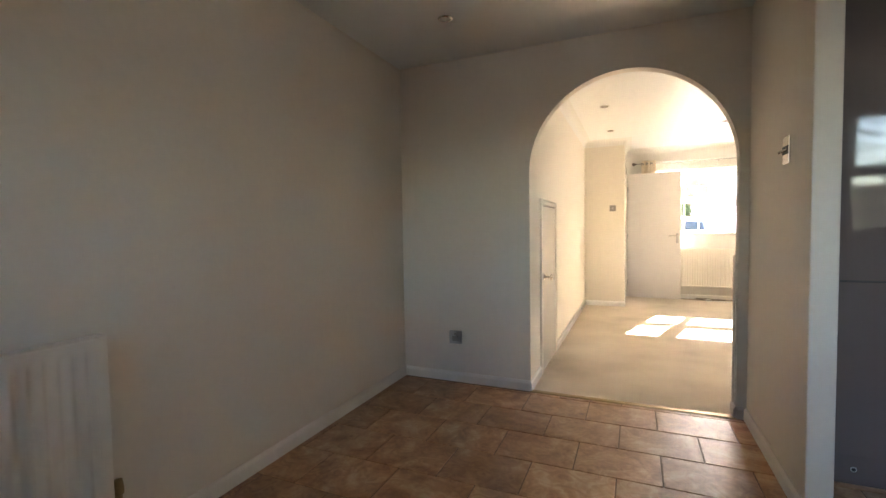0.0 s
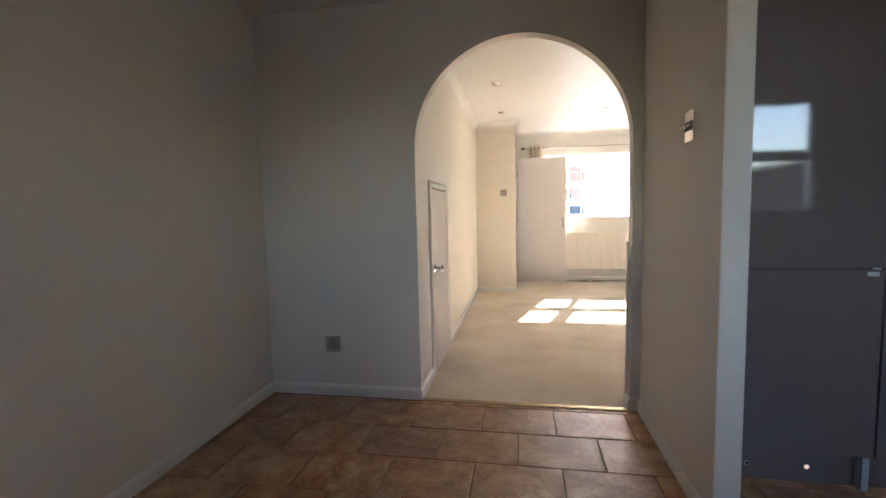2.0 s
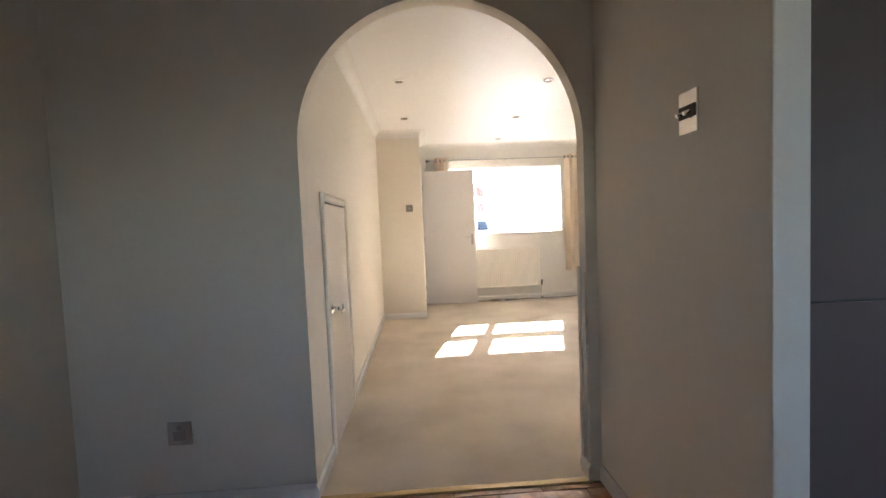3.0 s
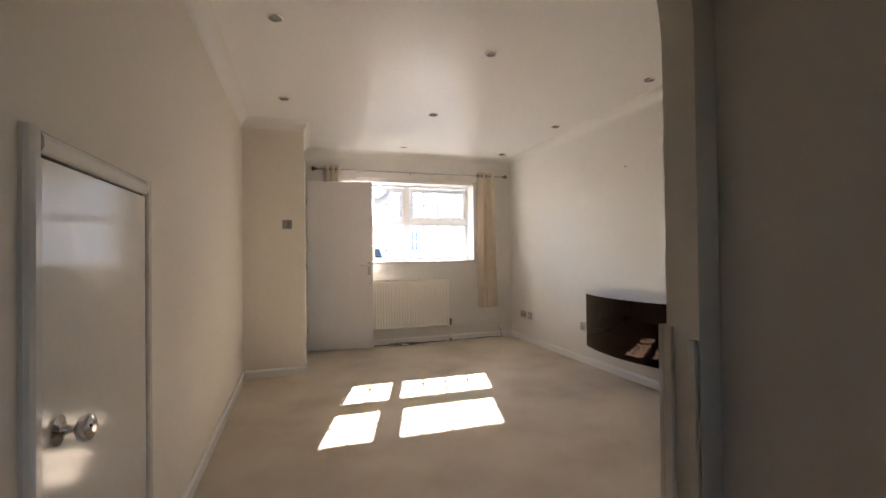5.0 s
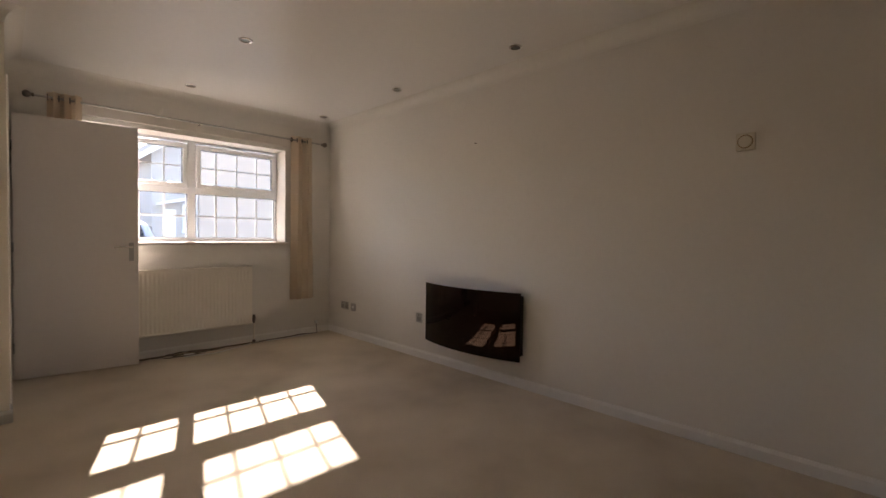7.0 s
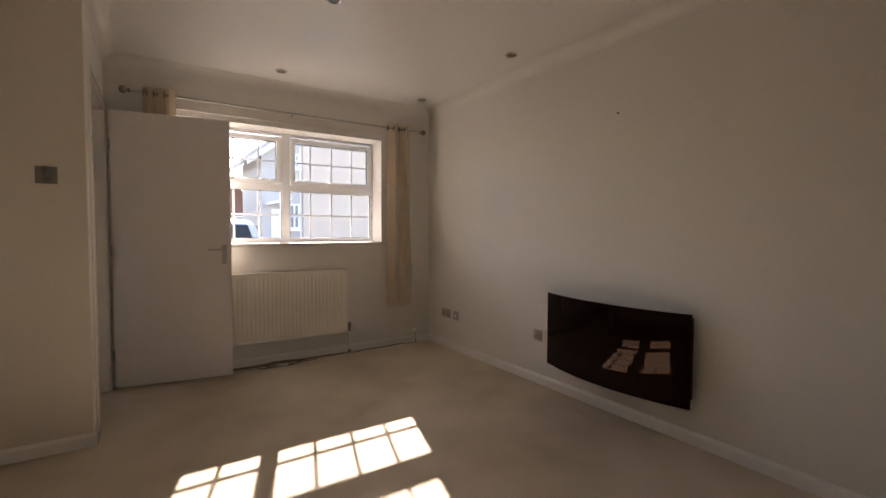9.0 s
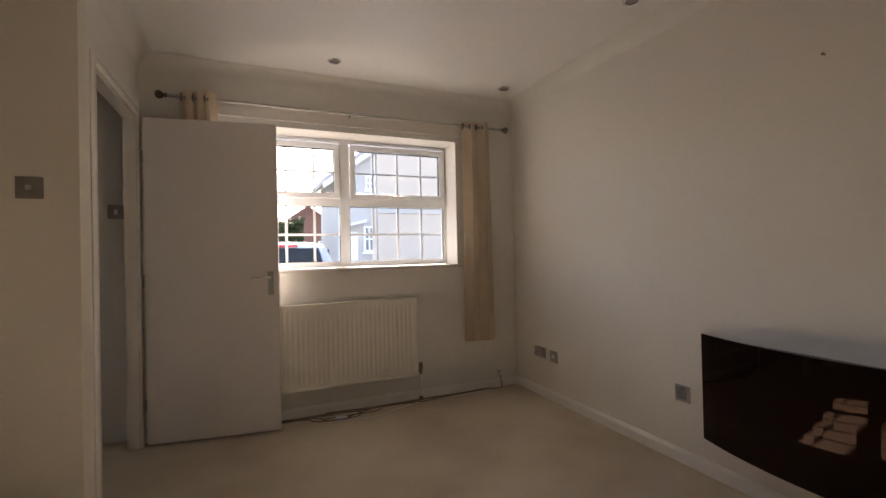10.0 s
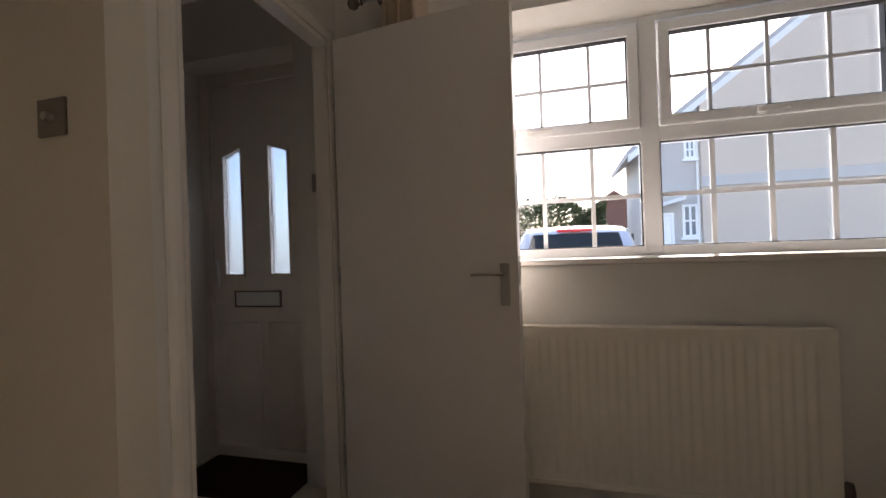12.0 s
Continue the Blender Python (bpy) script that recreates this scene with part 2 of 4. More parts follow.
def bm_prism(outline, axis, a, b):
    """A flat outline of (u, v) pairs, pushed from a to b along the axis: 'x' (u=y, v=z), 'y' (u=x, v=z) or 'z' (u=x, v=y)."""
    bm = bmesh.new()
    at = {"x": lambda u, v, w: (w, u, v), "y": lambda u, v, w: (u, w, v), "z": lambda u, v, w: (u, v, w)}[axis]
    lo = [bm.verts.new(at(u, v, a)) for u, v in outline]
    hi = [bm.verts.new(at(u, v, b)) for u, v in outline]
    n = len(outline)
    caps = [bm.faces.new(lo), bm.faces.new(hi)]
    for i in range(n):
        bm.faces.new((lo[i], lo[(i + 1) % n], hi[(i + 1) % n], hi[i]))
    bmesh.ops.triangulate(bm, faces=caps)
    bmesh.ops.recalc_face_normals(bm, faces=bm.faces[:])
    return bm


def bm_lathe(profile, seg=24, axis="z", at=(0, 0, 0)):
    """A turned shape from (radius, height) pairs round the axis."""
    bm = bmesh.new()
    rings = []
    for r, h in profile:
        ring = []
        for i in range(seg):
            a = 2 * math.pi * i / seg
            p = (r * math.cos(a), r * math.sin(a), h)
            p = {"z": p, "y": (p[0], p[2], p[1]), "x": (p[2], p[0], p[1])}[axis]
            ring.append(bm.verts.new((p[0] + at[0], p[1] + at[1], p[2] + at[2])))
        rings.append(ring)
    for a, b in zip(rings, rings[1:]):
        for i in range(seg):
            bm.faces.new((a[i], a[(i + 1) % seg], b[(i + 1) % seg], b[i]))
    bm.faces.new(rings[0])
    bm.faces.new(rings[-1])
    bmesh.ops.recalc_face_normals(bm, faces=bm.faces[:])
    return bm


def bm_tube(points, r, seg=10):
    """A round tube along points."""
    bm = bmesh.new()
    pts = [Vector(p) for p in points]
    rings = []
    for i, p in enumerate(pts):
        d = (pts[min(i + 1, len(pts) - 1)] - pts[max(i - 1, 0)]).normalized()
        u = d.cross(Vector((0, 0, 1)) if abs(d.z) < 0.9 else Vector((1, 0, 0))).normalized()
        w = d.cross(u)
        rings.append([bm.verts.new(p + r * (math.cos(2 * math.pi * k / seg) * u + math.sin(2 * math.pi * k / seg) * w)) for k in range(seg)])
    for a, b in zip(rings, rings[1:]):
        for i in range(seg):
            bm.faces.new((a[i], a[(i + 1) % seg], b[(i + 1) % seg], b[i]))
    bm.faces.new(rings[0])
    bm.faces.new(rings[-1])
    bmesh.ops.recalc_face_normals(bm, faces=bm.faces[:])
    return bm


def mesh_ob(name, bm, material, smooth=False, curved=False):
    me = bpy.data.meshes.new(name)
    bm.to_mesh(me)
    bm.free()
    me.materials.append(material)
    if smooth:
        me.set_sharp_from_angle(angle=radians(40))
        small = min((p.area for p in me.polygons), default=0.0)
        for p in me.polygons:
            p.use_smooth = curved or p.area < 30 * small
    return new(name, me)


def part(name, bm, material, parent, label="", smooth=True, curved=False):
    ob = mesh_ob(name, bm, material, smooth, curved)
    ob.parent = parent
    if label:
        tagged(ob, label)
    return ob


def thing(name, label, category, m=None, group="", kind=""):
    ob = new(name)
    ob.empty_display_size = 0.05
    if m is not None:
        ob.matrix_world = m
    return tagged(ob, label, category, group, kind)


def structure(name, bm, material, label, category, smooth=False):
    return tagged(mesh_ob(name, bm, material, smooth), label, category, kind="structure")


# ---- the plan ----
XR, YF, H = 3.005, 9.16, 2.40          # lounge right wall, front wall, ceiling
XL, YS, XD = -0.246, 8.125, 0.299       # lounge left wall, stub wall, door wall
YA0, YA1 = 4.367, 4.447                # arch wall, kitchen and lounge faces
AX0, AX1, SPRING = -0.243, 0.991, 1.538  # arch jambs and springing
KX, NX0, NX1, NY = -1.250, 1.042, 1.132, 3.39  # kitchen left wall, nib wall
KB, KR = 0.42, 4.00                    # kitchen back and side walls
YW = 9.48                              # outer face of the front wall
HX = -0.95                             # hall far wall

# floors
structure("floor_lounge", bm_box(-1.4, YA0 + 0.0, -0.12, XR + 0.12, YW - 0.02, 0.0), CARPET, "worn cream carpet laid wall to wall", "carpet")
kfloor = structure("floor_kitchen", bm_box(KX - 0.12, KB - 0.1, -0.12, KR + 0.12, YA0 - 0.0005, -0.004), GROUT, "brown slate-effect tiles with dark joints", "tiled floor")

# ceiling in one mesh
cb = bm_box(-1.4, YA1 - 0.05, H, XR + 0.15, YW, H + 0.12)
bm_box(KX - 0.12, KB - 0.12, H, KR + 0.12, YA1 - 0.0505, H + 0.12, bm=cb)
structure("ceiling", cb, CEIL, "smooth white painted ceiling with recessed lamps", "ceiling")

# walls
structure("wall_kitchen_left", bm_box(KX - 0.12, KB, -0.1, KX, YA0, H), KITW, "plain warm white painted wall", "wall")
cx, rad = (AX0 + AX1) / 2, (AX1 - AX0) / 2
ab = bm_box(KX, YA0, -0.1, AX0, YA1, H)
bm_box(AX1, YA0, -0.1, XR, YA1, H, bm=ab)
curve = [(cx - rad * math.cos(math.pi * i / 64), SPRING + rad * math.sin(math.pi * i / 64)) for i in range(65)]
for (u0, v0), (u1, v1) in zip(curve, curve[1:]):
    lo = [ab.verts.new(p) for p in ((u0, YA0, v0), (u1, YA0, v1), (u1, YA1, v1), (u0, YA1, v0))]
    ab.faces.new(lo[::-1])
    hi = [ab.verts.new(p) for p in ((u0, YA0, H), (u1, YA0, H), (u1, YA1, H), (u0, YA1, H))]
    ab.faces.new((lo[0], lo[1], hi[1], hi[0]))
    ab.faces.new((lo[2], lo[3], hi[3], hi[2]))
bmesh.ops.remove_doubles(ab, verts=ab.verts[:], dist=0.0001)
structure("wall_arch", ab, KITW, "white wall with a round-headed arch through it", "wall")
structure("wall_nib", bm_box(NX0, NY, -0.1, NX1, YA0, H, 0.006), KITW, "short warm white return wall beside the units", "wall")
structure("wall_lounge_left", bm_box(XL - 0.1, YA1, -0.1, XL, YS, H), KWALL, "long warm white wall under the stairs", "wall")
structure("wall_stub", bm_box(XL - 0.1, YS, -0.1, XD, YS + 0.1, H), KWALL, "short warm white wall beside the hall door", "wall")
DO0, DO1, DOH = 8.308, 9.075, 2.0
wb = bm_box(XD - 0.065, YS + 0.1, -0.1, XD, DO0, H)
bm_box(XD - 0.065, DO0, DOH, XD, DO1, H, bm=wb)
bm_box(XD - 0.065, DO1, -0.1, XD, YF, H, bm=wb)
structure("wall_hall", wb, WALL, "warm white partition with the hall doorway", "wall")
structure("wall_lounge_right", bm_box(XR, YA0, -0.1, XR + 0.15, YW, H), WALL, "large plain warm white wall", "wall")
WX0, WX1, WZ0, WZ1 = 0.74, 2.46, 1.015, 2.03
FX0, FX1 = -0.68, 0.035
wf = bm_box(XD - 0.065, YF, -0.1, WX0, YW, H)
bm_box(WX0, YF, -0.1, WX1, YW, WZ0, bm=wf)
bm_box(WX0, YF, WZ1, WX1, YW, H, bm=wf)
bm_box(WX1, YF, -0.1, XR, YW, H, bm=wf)
bm_box(FX1, YF + 0.07, -0.1, XD - 0.065, YW, H, bm=wf)
bm_box(FX0, YF + 0.07, 2.10, FX1, YW, H, bm=wf)
bm_box(HX, YF + 0.07, -0.1, FX0, YW, H, bm=wf)
structure("wall_front", wf, WALL, "front wall with the window and front door", "wall")
structure("wall_hall_side", bm_box(HX - 0.1, YS, -0.1, HX, YW, H), KWALL, "plain hall side wall", "wall")
structure("wall_hall_back", bm_box(HX, YS, -0.1, XL - 0.1, YS + 0.1, H), KWALL, "plain hall back wall", "wall")
KWX0, KWX1, KWZ0, KWZ1 = 2.38, 3.44, 1.05, 2.28
BD0, BD1 = -0.55, 0.35
kb = bm_box(KX - 0.12, KB - 0.25, -0.1, BD0, KB, H)
bm_box(BD0, KB - 0.25, 2.05, BD1, KB, H, bm=kb)
bm_box(BD0, KB - 0.25, -0.1, BD1, KB, 0.0, bm=kb)
bm_box(BD1, KB - 0.25, -0.1, KWX0, KB, H, bm=kb)
bm_box(KWX0, KB - 0.25, -0.1, KWX1, KB, KWZ0, bm=kb)
bm_box(KWX0, KB - 0.25, KWZ1, KWX1, KB, H, bm=kb)
bm_box(KWX1, KB - 0.25, -0.1, KR + 0.12, KB, H, bm=kb)
structure("wall_kitchen_back", kb, KITW, "kitchen wall with a window", "wall")
structure("wall_kitchen_side", bm_box(KR, KB, -0.1, KR + 0.12, YA0, H), WALL, "plain kitchen side wall", "wall")
structure("wall_kitchen_far", bm_box(XR, YA0, -0.1, KR + 0.12, YA1, H), WALL, "plain kitchen end wall", "wall")


# skirting boards
def skirting(runs, label, paint):
    bm = bmesh.new()
    for axis, face, out, a, b in runs:
        h, t = 0.072, 0.016 * out
        o = [(face, 0.0), (face + t, 0.0), (face + t, h - 0.018), (face + t * 0.45, h), (face, h)]
        join(bm, bm_prism([(u, v) for u, v in o], "y", a, b) if axis == "y" else bm_prism([(u, v) for u, v in o], "x", a, b))
    return structure("baseboard", bm, paint, label, "skirting board")


skirting([("y", XL, 1, YA1 - 0.1, 4.72), ("y", XL, 1, 5.47, YS), ("x", YS, -1, XL + 0.015, XD + 0.014), ("y", XD, 1, YS, DO0 - 0.06),
          ("y", XR, -1, YA1, YF), ("x", YF, -1, XD, XR - 0.015), ("x", YA1, 1, AX1, XR - 0.015)], "low white gloss skirting board on the lounge walls", SKIRT)
skirting([("y", KX, 1, KB, YA0), ("x", YA0, -1, KX + 0.015, AX0), ("y", NX0, -1, NY - 0.012, YA0 - 0.015), ("x", NY, -1, NX0, NX1),
          ("x", YA0, -1, AX1, NX0 - 0.015), ("y", AX1, -1, YA0 - 0.014, YA1 + 0.014)], "low dull white skirting board on the kitchen walls", KSKIRT)


# coving round the lounge ceiling, mitred at the corners
loop = [((XL, YA1), (1, 1)), ((XL, YS), (1, -1)), ((XD, YS), (1, -1)), ((XD, YF), (1, -1)), ((XR, YF), (-1, -1)), ((XR, YA1), (-1, 1))]
r, e = 0.090, 0.0015
prof = [(0.0, H), (r, H), (r, H - e)] + [(r - (r - e) * math.sin(math.pi / 2 * i / 8), H - e - (r - e) * (1 - math.cos(math.pi / 2 * i / 8))) for i in range(1, 9)] + [(0.0, H - r)]
cv = bmesh.new()
rings = [[cv.verts.new((p[0] + d * n[0], p[1] + d * n[1], z)) for d, z in prof] for p, n in loop]
for k in range(len(rings)):
    a, b = rings[k], rings[(k + 1) % len(rings)]
    for i in range(len(prof)):
        q = (i + 1) % len(prof)
        cv.faces.new((a[i], a[q], b[q], b[i]))
bmesh.ops.recalc_face_normals(cv, faces=cv.faces[:])
structure("trim", cv, COVE, "white concave plaster coving round the ceiling", "coving", True)

gb = bm_box(AX1 - 0.010, YA1 + 0.0005, 0.0, AX1 + 0.035, YA1 + 0.014, 0.97, 0.004)
bm_box(AX1 - 0.0095, YA1 - 0.020, 0.0, AX1 - 0.0005, YA1, 0.969, 0.003, bm=gb)
structure("corner_strip", gb, KITW, "white timber strip on the corner of the arch", "trim")
structure("corner_strip", bm_box(AX1 - 0.0075, YA0 + 0.004, 0.075, AX1 - 0.0005, YA0 + 0.022, 0.95, 0.003), KITW, "thin white timber strip on the arch jamb", "trim")

# threshold strip under the arch
structure("threshold", bm_prism([(YA0 - 0.028, 0.0005), (YA0 - 0.022, 0.006), (YA0 + 0.006, 0.008), (YA0 + 0.012, 0.0005)], "x", AX0, AX1), BRASS, "dull metal carpet strip under the arch", "threshold strip")

# ---- window ----
def ring(x0, x1, z0, z1, w, y0, y1, bev=0.006):
    bm = bm_box(x0, y0, z0, x1, y1, z0 + w, bev)
    bm_box(x0, y0, z1 - w, x1, y1, z1, bev, bm=bm)
    bm_box(x0, y0 + 0.0007, z0 + w * 0.6, x0 + w, y1 - 0.0007, z1 - w * 0.6, bev, bm=bm)
    bm_box(x1 - w, y0 + 0.0007, z0 + w * 0.6, x1, y1 - 0.0007, z1 - w * 0.6, bev, bm=bm)
    return bm


win = thing("window_1", "white plastic casement window with Georgian bars", "window", kind="structure")
GY = 9.405
part("window_frame", ring(WX0 - 0.03, WX1 + 0.030, WZ0 + 0.01, WZ1 + 0.03, 0.055, 9.375, 9.424), UPVC, win)
part("mullion", bm_box(1.565, 9.372, WZ0 + 0.03, 1.637, 9.446, WZ1, 0.006), UPVC, win)
part("transom", bm_box(WX0, 9.373, 1.508, WX1, 9.445, 1.572, 0.006), UPVC, win)
for x0, x1, lo, hi in ((0.775, 1.563, 0.765, 1.565), (1.640, 2.442, 1.637, 2.437)):
    part("sash", ring(x0, x1, 1.568, 1.992, 0.042, 9.358, 9.415), UPVC, win, "white opening casement")
    part("gasket", ring(x0 + 0.0395, x1 - 0.0395, 1.6075, 1.9525, 0.0065, 9.368, 9.400, 0.001), RUBBERG, win, "thin black rubber gasket")
    b = bmesh.new()
    w = 0.014
    cuts = [lo + 0.197 + 0.205 * i for i in range(3)]
    for x in cuts:
        bm_box(x - w / 2, GY - 0.004, 1.608, x + w / 2, GY + 0.004, 1.952, bm=b)
    bm_box(x0 + 0.04, GY - 0.0045, 1.777 - w / 2, x1 - 0.04, GY + 0.0045, 1.777 + w / 2, bm=b)
    part("glazing_bars", b, UPVC, win)
    part("pane", bm_box(x0 + 0.035, GY + 0.008, 1.602, x1 - 0.035, GY + 0.012, 1.958), GLASS, win).visible_shadow = False
    part("gasket", ring(lo - 0.002, hi + 0.002, 1.0765, 1.5105, 0.0065, 9.380, 9.400, 0.001), RUBBERG, win, "thin black rubber gasket")
    b = bmesh.new()
    w = 0.018
    for x in cuts:
        bm_box(x - w / 2, GY - 0.004, 1.075, x + w / 2, GY + 0.004, 1.51, bm=b)
    bm_box(lo, GY - 0.0045, 1.291 - w / 2, hi, GY + 0.0045, 1.291 + w / 2, bm=b)
    part("glazing_bars", b, UPVC, win)
    part("pane", bm_box(lo - 0.005, GY + 0.008, 1.07, hi + 0.005, GY + 0.012, 1.515), GLASS, win).visible_shadow = False
    hb = bm_box((x0 + x1) / 2 - 0.055, 9.336, 1.583, (x0 + x1) / 2 + 0.045, 9.352, 1.597, 0.004)
    bm_box((x0 + x1) / 2 - 0.062, 9.340, 1.578, (x0 + x1) / 2 - 0.035, 9.365, 1.602, 0.004, bm=hb)
    part("casement_handle", hb, WPLASTIC, win)
structure("window_sill", bm_box(WX0 - 0.045, YF - 0.022, 1.017, WX1 + 0.045, 9.374, 1.040, 0.006, seg=3), GLOSS, "white gloss painted window board", "window sill")
structure("window_head_board", bm_box(0.70, YF - 0.014, 2.072, 2.56, YF + 0.001, 2.160, 0.004), GLOSS, "white timber board above the window", "board")
structure("window_outer_sill", bm_box(WX0 - 0.05, 9.447, 0.985, WX1 + 0.05, 9.62, 1.02, 0.003), SILLP, "white plastic outer sill", "window sill")


# ---- doors ----
def lever_handle(parent, side):
    """A steel lever on a long plate; side -1 is the face towards the room."""
    y = -0.0 if side < 0 else 0.040
    s = -1 if side < 0 else 1
    ys = sorted((y, y + s * 0.007))
    p = part("handle_plate", bm_box(0.697, ys[0], 0.885, 0.731, ys[1], 1.037, 0.003), STEEL, parent, "satin steel back plate")
    h = bm_lathe([(0.009, 0), (0.009, 0.045)], 14, "y", (0.713, y if s > 0 else y - 0.045, 1.0))
    join(h, bm_tube([(0.720, y + s * 0.043, 1.0), (0.690, y + s * 0.045, 1.0), (0.640, y + s * 0.045, 1.001), (0.600, y + s * 0.042, 0.998)], 0.0065, 10))
    part("lever", h, CHROME, p)


ang = math.degrees(math.atan2(8.955 - 9.062, 1.092 - 0.330))
door = thing("door_1", "plain flush white door standing open into the lounge", "door", pose(0.331, 9.064, 0, 0, 0, ang), kind="structure")
part("leaf", bm_box(0.002, 0.0, 0.012, 0.762, 0.040, 1.990, 0.002), DOORP, door)
for s in (-1, 1):
    lever_handle(door, s)
part("latch", bm_box(0.7615, 0.008, 0.96, 0.764, 0.032, 1.06), STEEL, door)
for z in (0.25, 1.0, 1.75):
    part("hinge", bm_lathe([(0.006, 0), (0.006, 0.075)], 10, "z", (0.0, -0.004, z - 0.037)), STEEL, door)


def casing(name, x, y0, y1, top, w, t, label, lining=None):
    """Round-edged architrave on a wall along y, with its lining."""
    def strip(flip):
        edge = [(0.0, 0.0), (0.0, t * 0.55), (w * 0.10, t * 0.80), (w * 0.28, t), (w * 0.62, t * 0.97), (w * 0.86, t * 0.72), (w, t * 0.35), (w, 0.0)]
        return [(w - u if flip else u, v) for u, v in edge]
    b = bm_prism([(x + v, y0 - w + u) for u, v in strip(True)], "z", 0.0, top + w)
    join(b, bm_prism([(x + v, y1 + u) for u, v in strip(False)], "z", 0.0, top + w))
    head = bmesh.new()
    outline = strip(False)
    ends = [[head.verts.new((x + v, y, top + u)) for u, v in outline] for y in (y0 + 0.0005, y1 - 0.0005)]
    for i in range(len(outline)):
        q = (i + 1) % len(outline)
        head.faces.new((ends[0][i], ends[0][q], ends[1][q], ends[1][i]))
    head.faces.new(ends[0])
    head.faces.new(ends[1])
    bmesh.ops.recalc_face_normals(head, faces=head.faces[:])
    join(b, head)
    if lining:
        bm_box(x - lining, y0 - 0.001, 0, x + 0.001, y0 + 0.022, top, 0.002, bm=b)
        bm_box(x - lining, y1 - 0.012, 0, x + 0.001, y1 + 0.001, top, 0.002, bm=b)
        bm_box(x - lining, y0, top - 0.022, x + 0.001, y1, top + 0.001, 0.002, bm=b)
    return structure(name, b, GLOSS, label, "door frame", True)


casing("door_frame_1", XD, DO0, DO1, DOH, 0.052, 0.015, "white gloss architrave round the hall doorway", 0.065)
casing("door_frame_2", XL, 4.785, 5.420, 1.335, 0.048, 0.020, "white gloss architrave round the low cupboard door")
cup = thing("door_2", "low white gloss understairs cupboard door, shut", "cupboard door", kind="structure")
part("leaf", bm_box(XL + 0.004, 4.791, 0.03, XL + 0.011, 5.413, 1.327, 0.002), DOORG, cup)
# thin dark sheet that paints the shade between leaf and architrave
part("gap_shade", bm_box(XL + 0.0005, 4.7855, 0.0275, XL + 0.0035, 5.4195, 1.3345), GAP, cup, "dark backing painted as the shade round the shut leaf")
part("plinth", bm_box(XL + 0.0005, 4.788, 0.0, XL + 0.008, 5.416, 0.027), GLOSS, cup)
part("knob", bm_lathe([(0.030, 0.0), (0.032, 0.005), (0.014, 0.010), (0.009, 0.025), (0.010, 0.034), (0.024, 0.042), (0.029, 0.052), (0.027, 0.062), (0.016, 0.068), (0.002, 0.069)], 28, "x", (XL + 0.010, 4.850, 0.760)), CHROME, cup, "round polished chrome knob")

# front door
fd = thing("front_door", "white panelled front door with two frosted lights", "front door", kind="structure")
FY = 9.42
LX0, LX1 = -0.632, -0.050
fr = bm_box(FX0, FY - 0.02, 0.02, LX0, FY + 0.05, 2.10, 0.005)
bm_box(LX1, FY - 0.02, 0.02, FX1, FY + 0.05, 2.10, 0.005, bm=fr)
bm_box(FX0, FY - 0.019, 2.03, FX1, FY + 0.051, 2.10, 0.005, bm=fr)
bm_box(FX0, FY - 0.019, 0.0, FX1, FY + 0.051, 0.07, 0.005, bm=fr)
part("door_frame", fr, DOORU, fd)
P0, P1, P2, P3 = -0.552, -0.440, -0.262, -0.150
lb = bmesh.new()
zs = (1.00, 1.695)
for x0, x1, z0, z1 in ((LX0, P0, zs[0], zs[1]), (P1, P2, zs[0], zs[1]), (P3, LX1, zs[0], zs[1]), (LX0, LX1, 0.07, zs[0]), (LX0, LX1, zs[1], 2.03)):
    bm_box(x0, FY, z0, x1, FY + 0.045, z1, bm=lb)
part("leaf", lb, DOORU, fd, smooth=False)
for x0, x1, rise in ((P0, P1, 1), (P2, P3, -1)):
    zl, zr = (1.645, 1.695) if rise > 0 else (1.695, 1.645)
    part("light", bm_prism([(x0, 1.0), (x1, 1.0), (x1, zr), (x0, zl)], "y", FY + 0.018, FY + 0.024), FROST, fd, "frosted glass light")
    part("light_head", bm_prism([(x0, zl), (x1, zr), (x1, 1.697), (x0, 1.697)], "y", FY + 0.001, FY + 0.044), DOORU, fd)
    m = bm_box(x0 - 0.016, FY - 0.006, 0.984, x1 + 0.016, FY + 0.001, 1.0, 0.002)
    bm_box(x0 - 0.016, FY - 0.006, 0.984, x0, FY + 0.001, zl + 0.012, 0.002, bm=m)
    bm_box(x1, FY - 0.006, 0.984, x1 + 0.016, FY + 0.001, zr + 0.012, 0.002, bm=m)
    join(m, bm_prism([(x0 - 0.016, zl - 0.006), (x1 + 0.016, zr - 0.006), (x1 + 0.016, zr + 0.014), (x0 - 0.016, zl + 0.014)], "y", FY - 0.006, FY + 0.001))
    part("bead", m, DOORU, fd)
for x0, x1 in ((-0.575, -0.345), (-0.300, -0.070)):
    part("raised_panel", bm_box(x0, FY - 0.008, 0.20, x1, FY + 0.001, 0.74, 0.007), DOORU, fd)
lbx = part("letter_plate", ring(-0.498, -0.206, 0.820, 0.910, 0.009, FY - 0.012, FY, 0.002), PEWTER, fd, "dark letter plate surround")
part("flap", bm_box(-0.489, FY - 0.008, 0.829, -0.215, FY - 0.001, 0.901, 0.002), WPLASTIC, lbx)
part("pull_handle", bm_box(-0.606, FY - 0.03, 0.93, -0.585, FY - 0.001, 1.08, 0.006), WPLASTIC, fd)
tagged(mesh_ob("doormat", bm_box(-0.62, 9.04, 0.001, 0.02, 9.395, 0.016, 0.004), MAT_BR), "dark brown bristle doormat on the hall floor", "doormat")


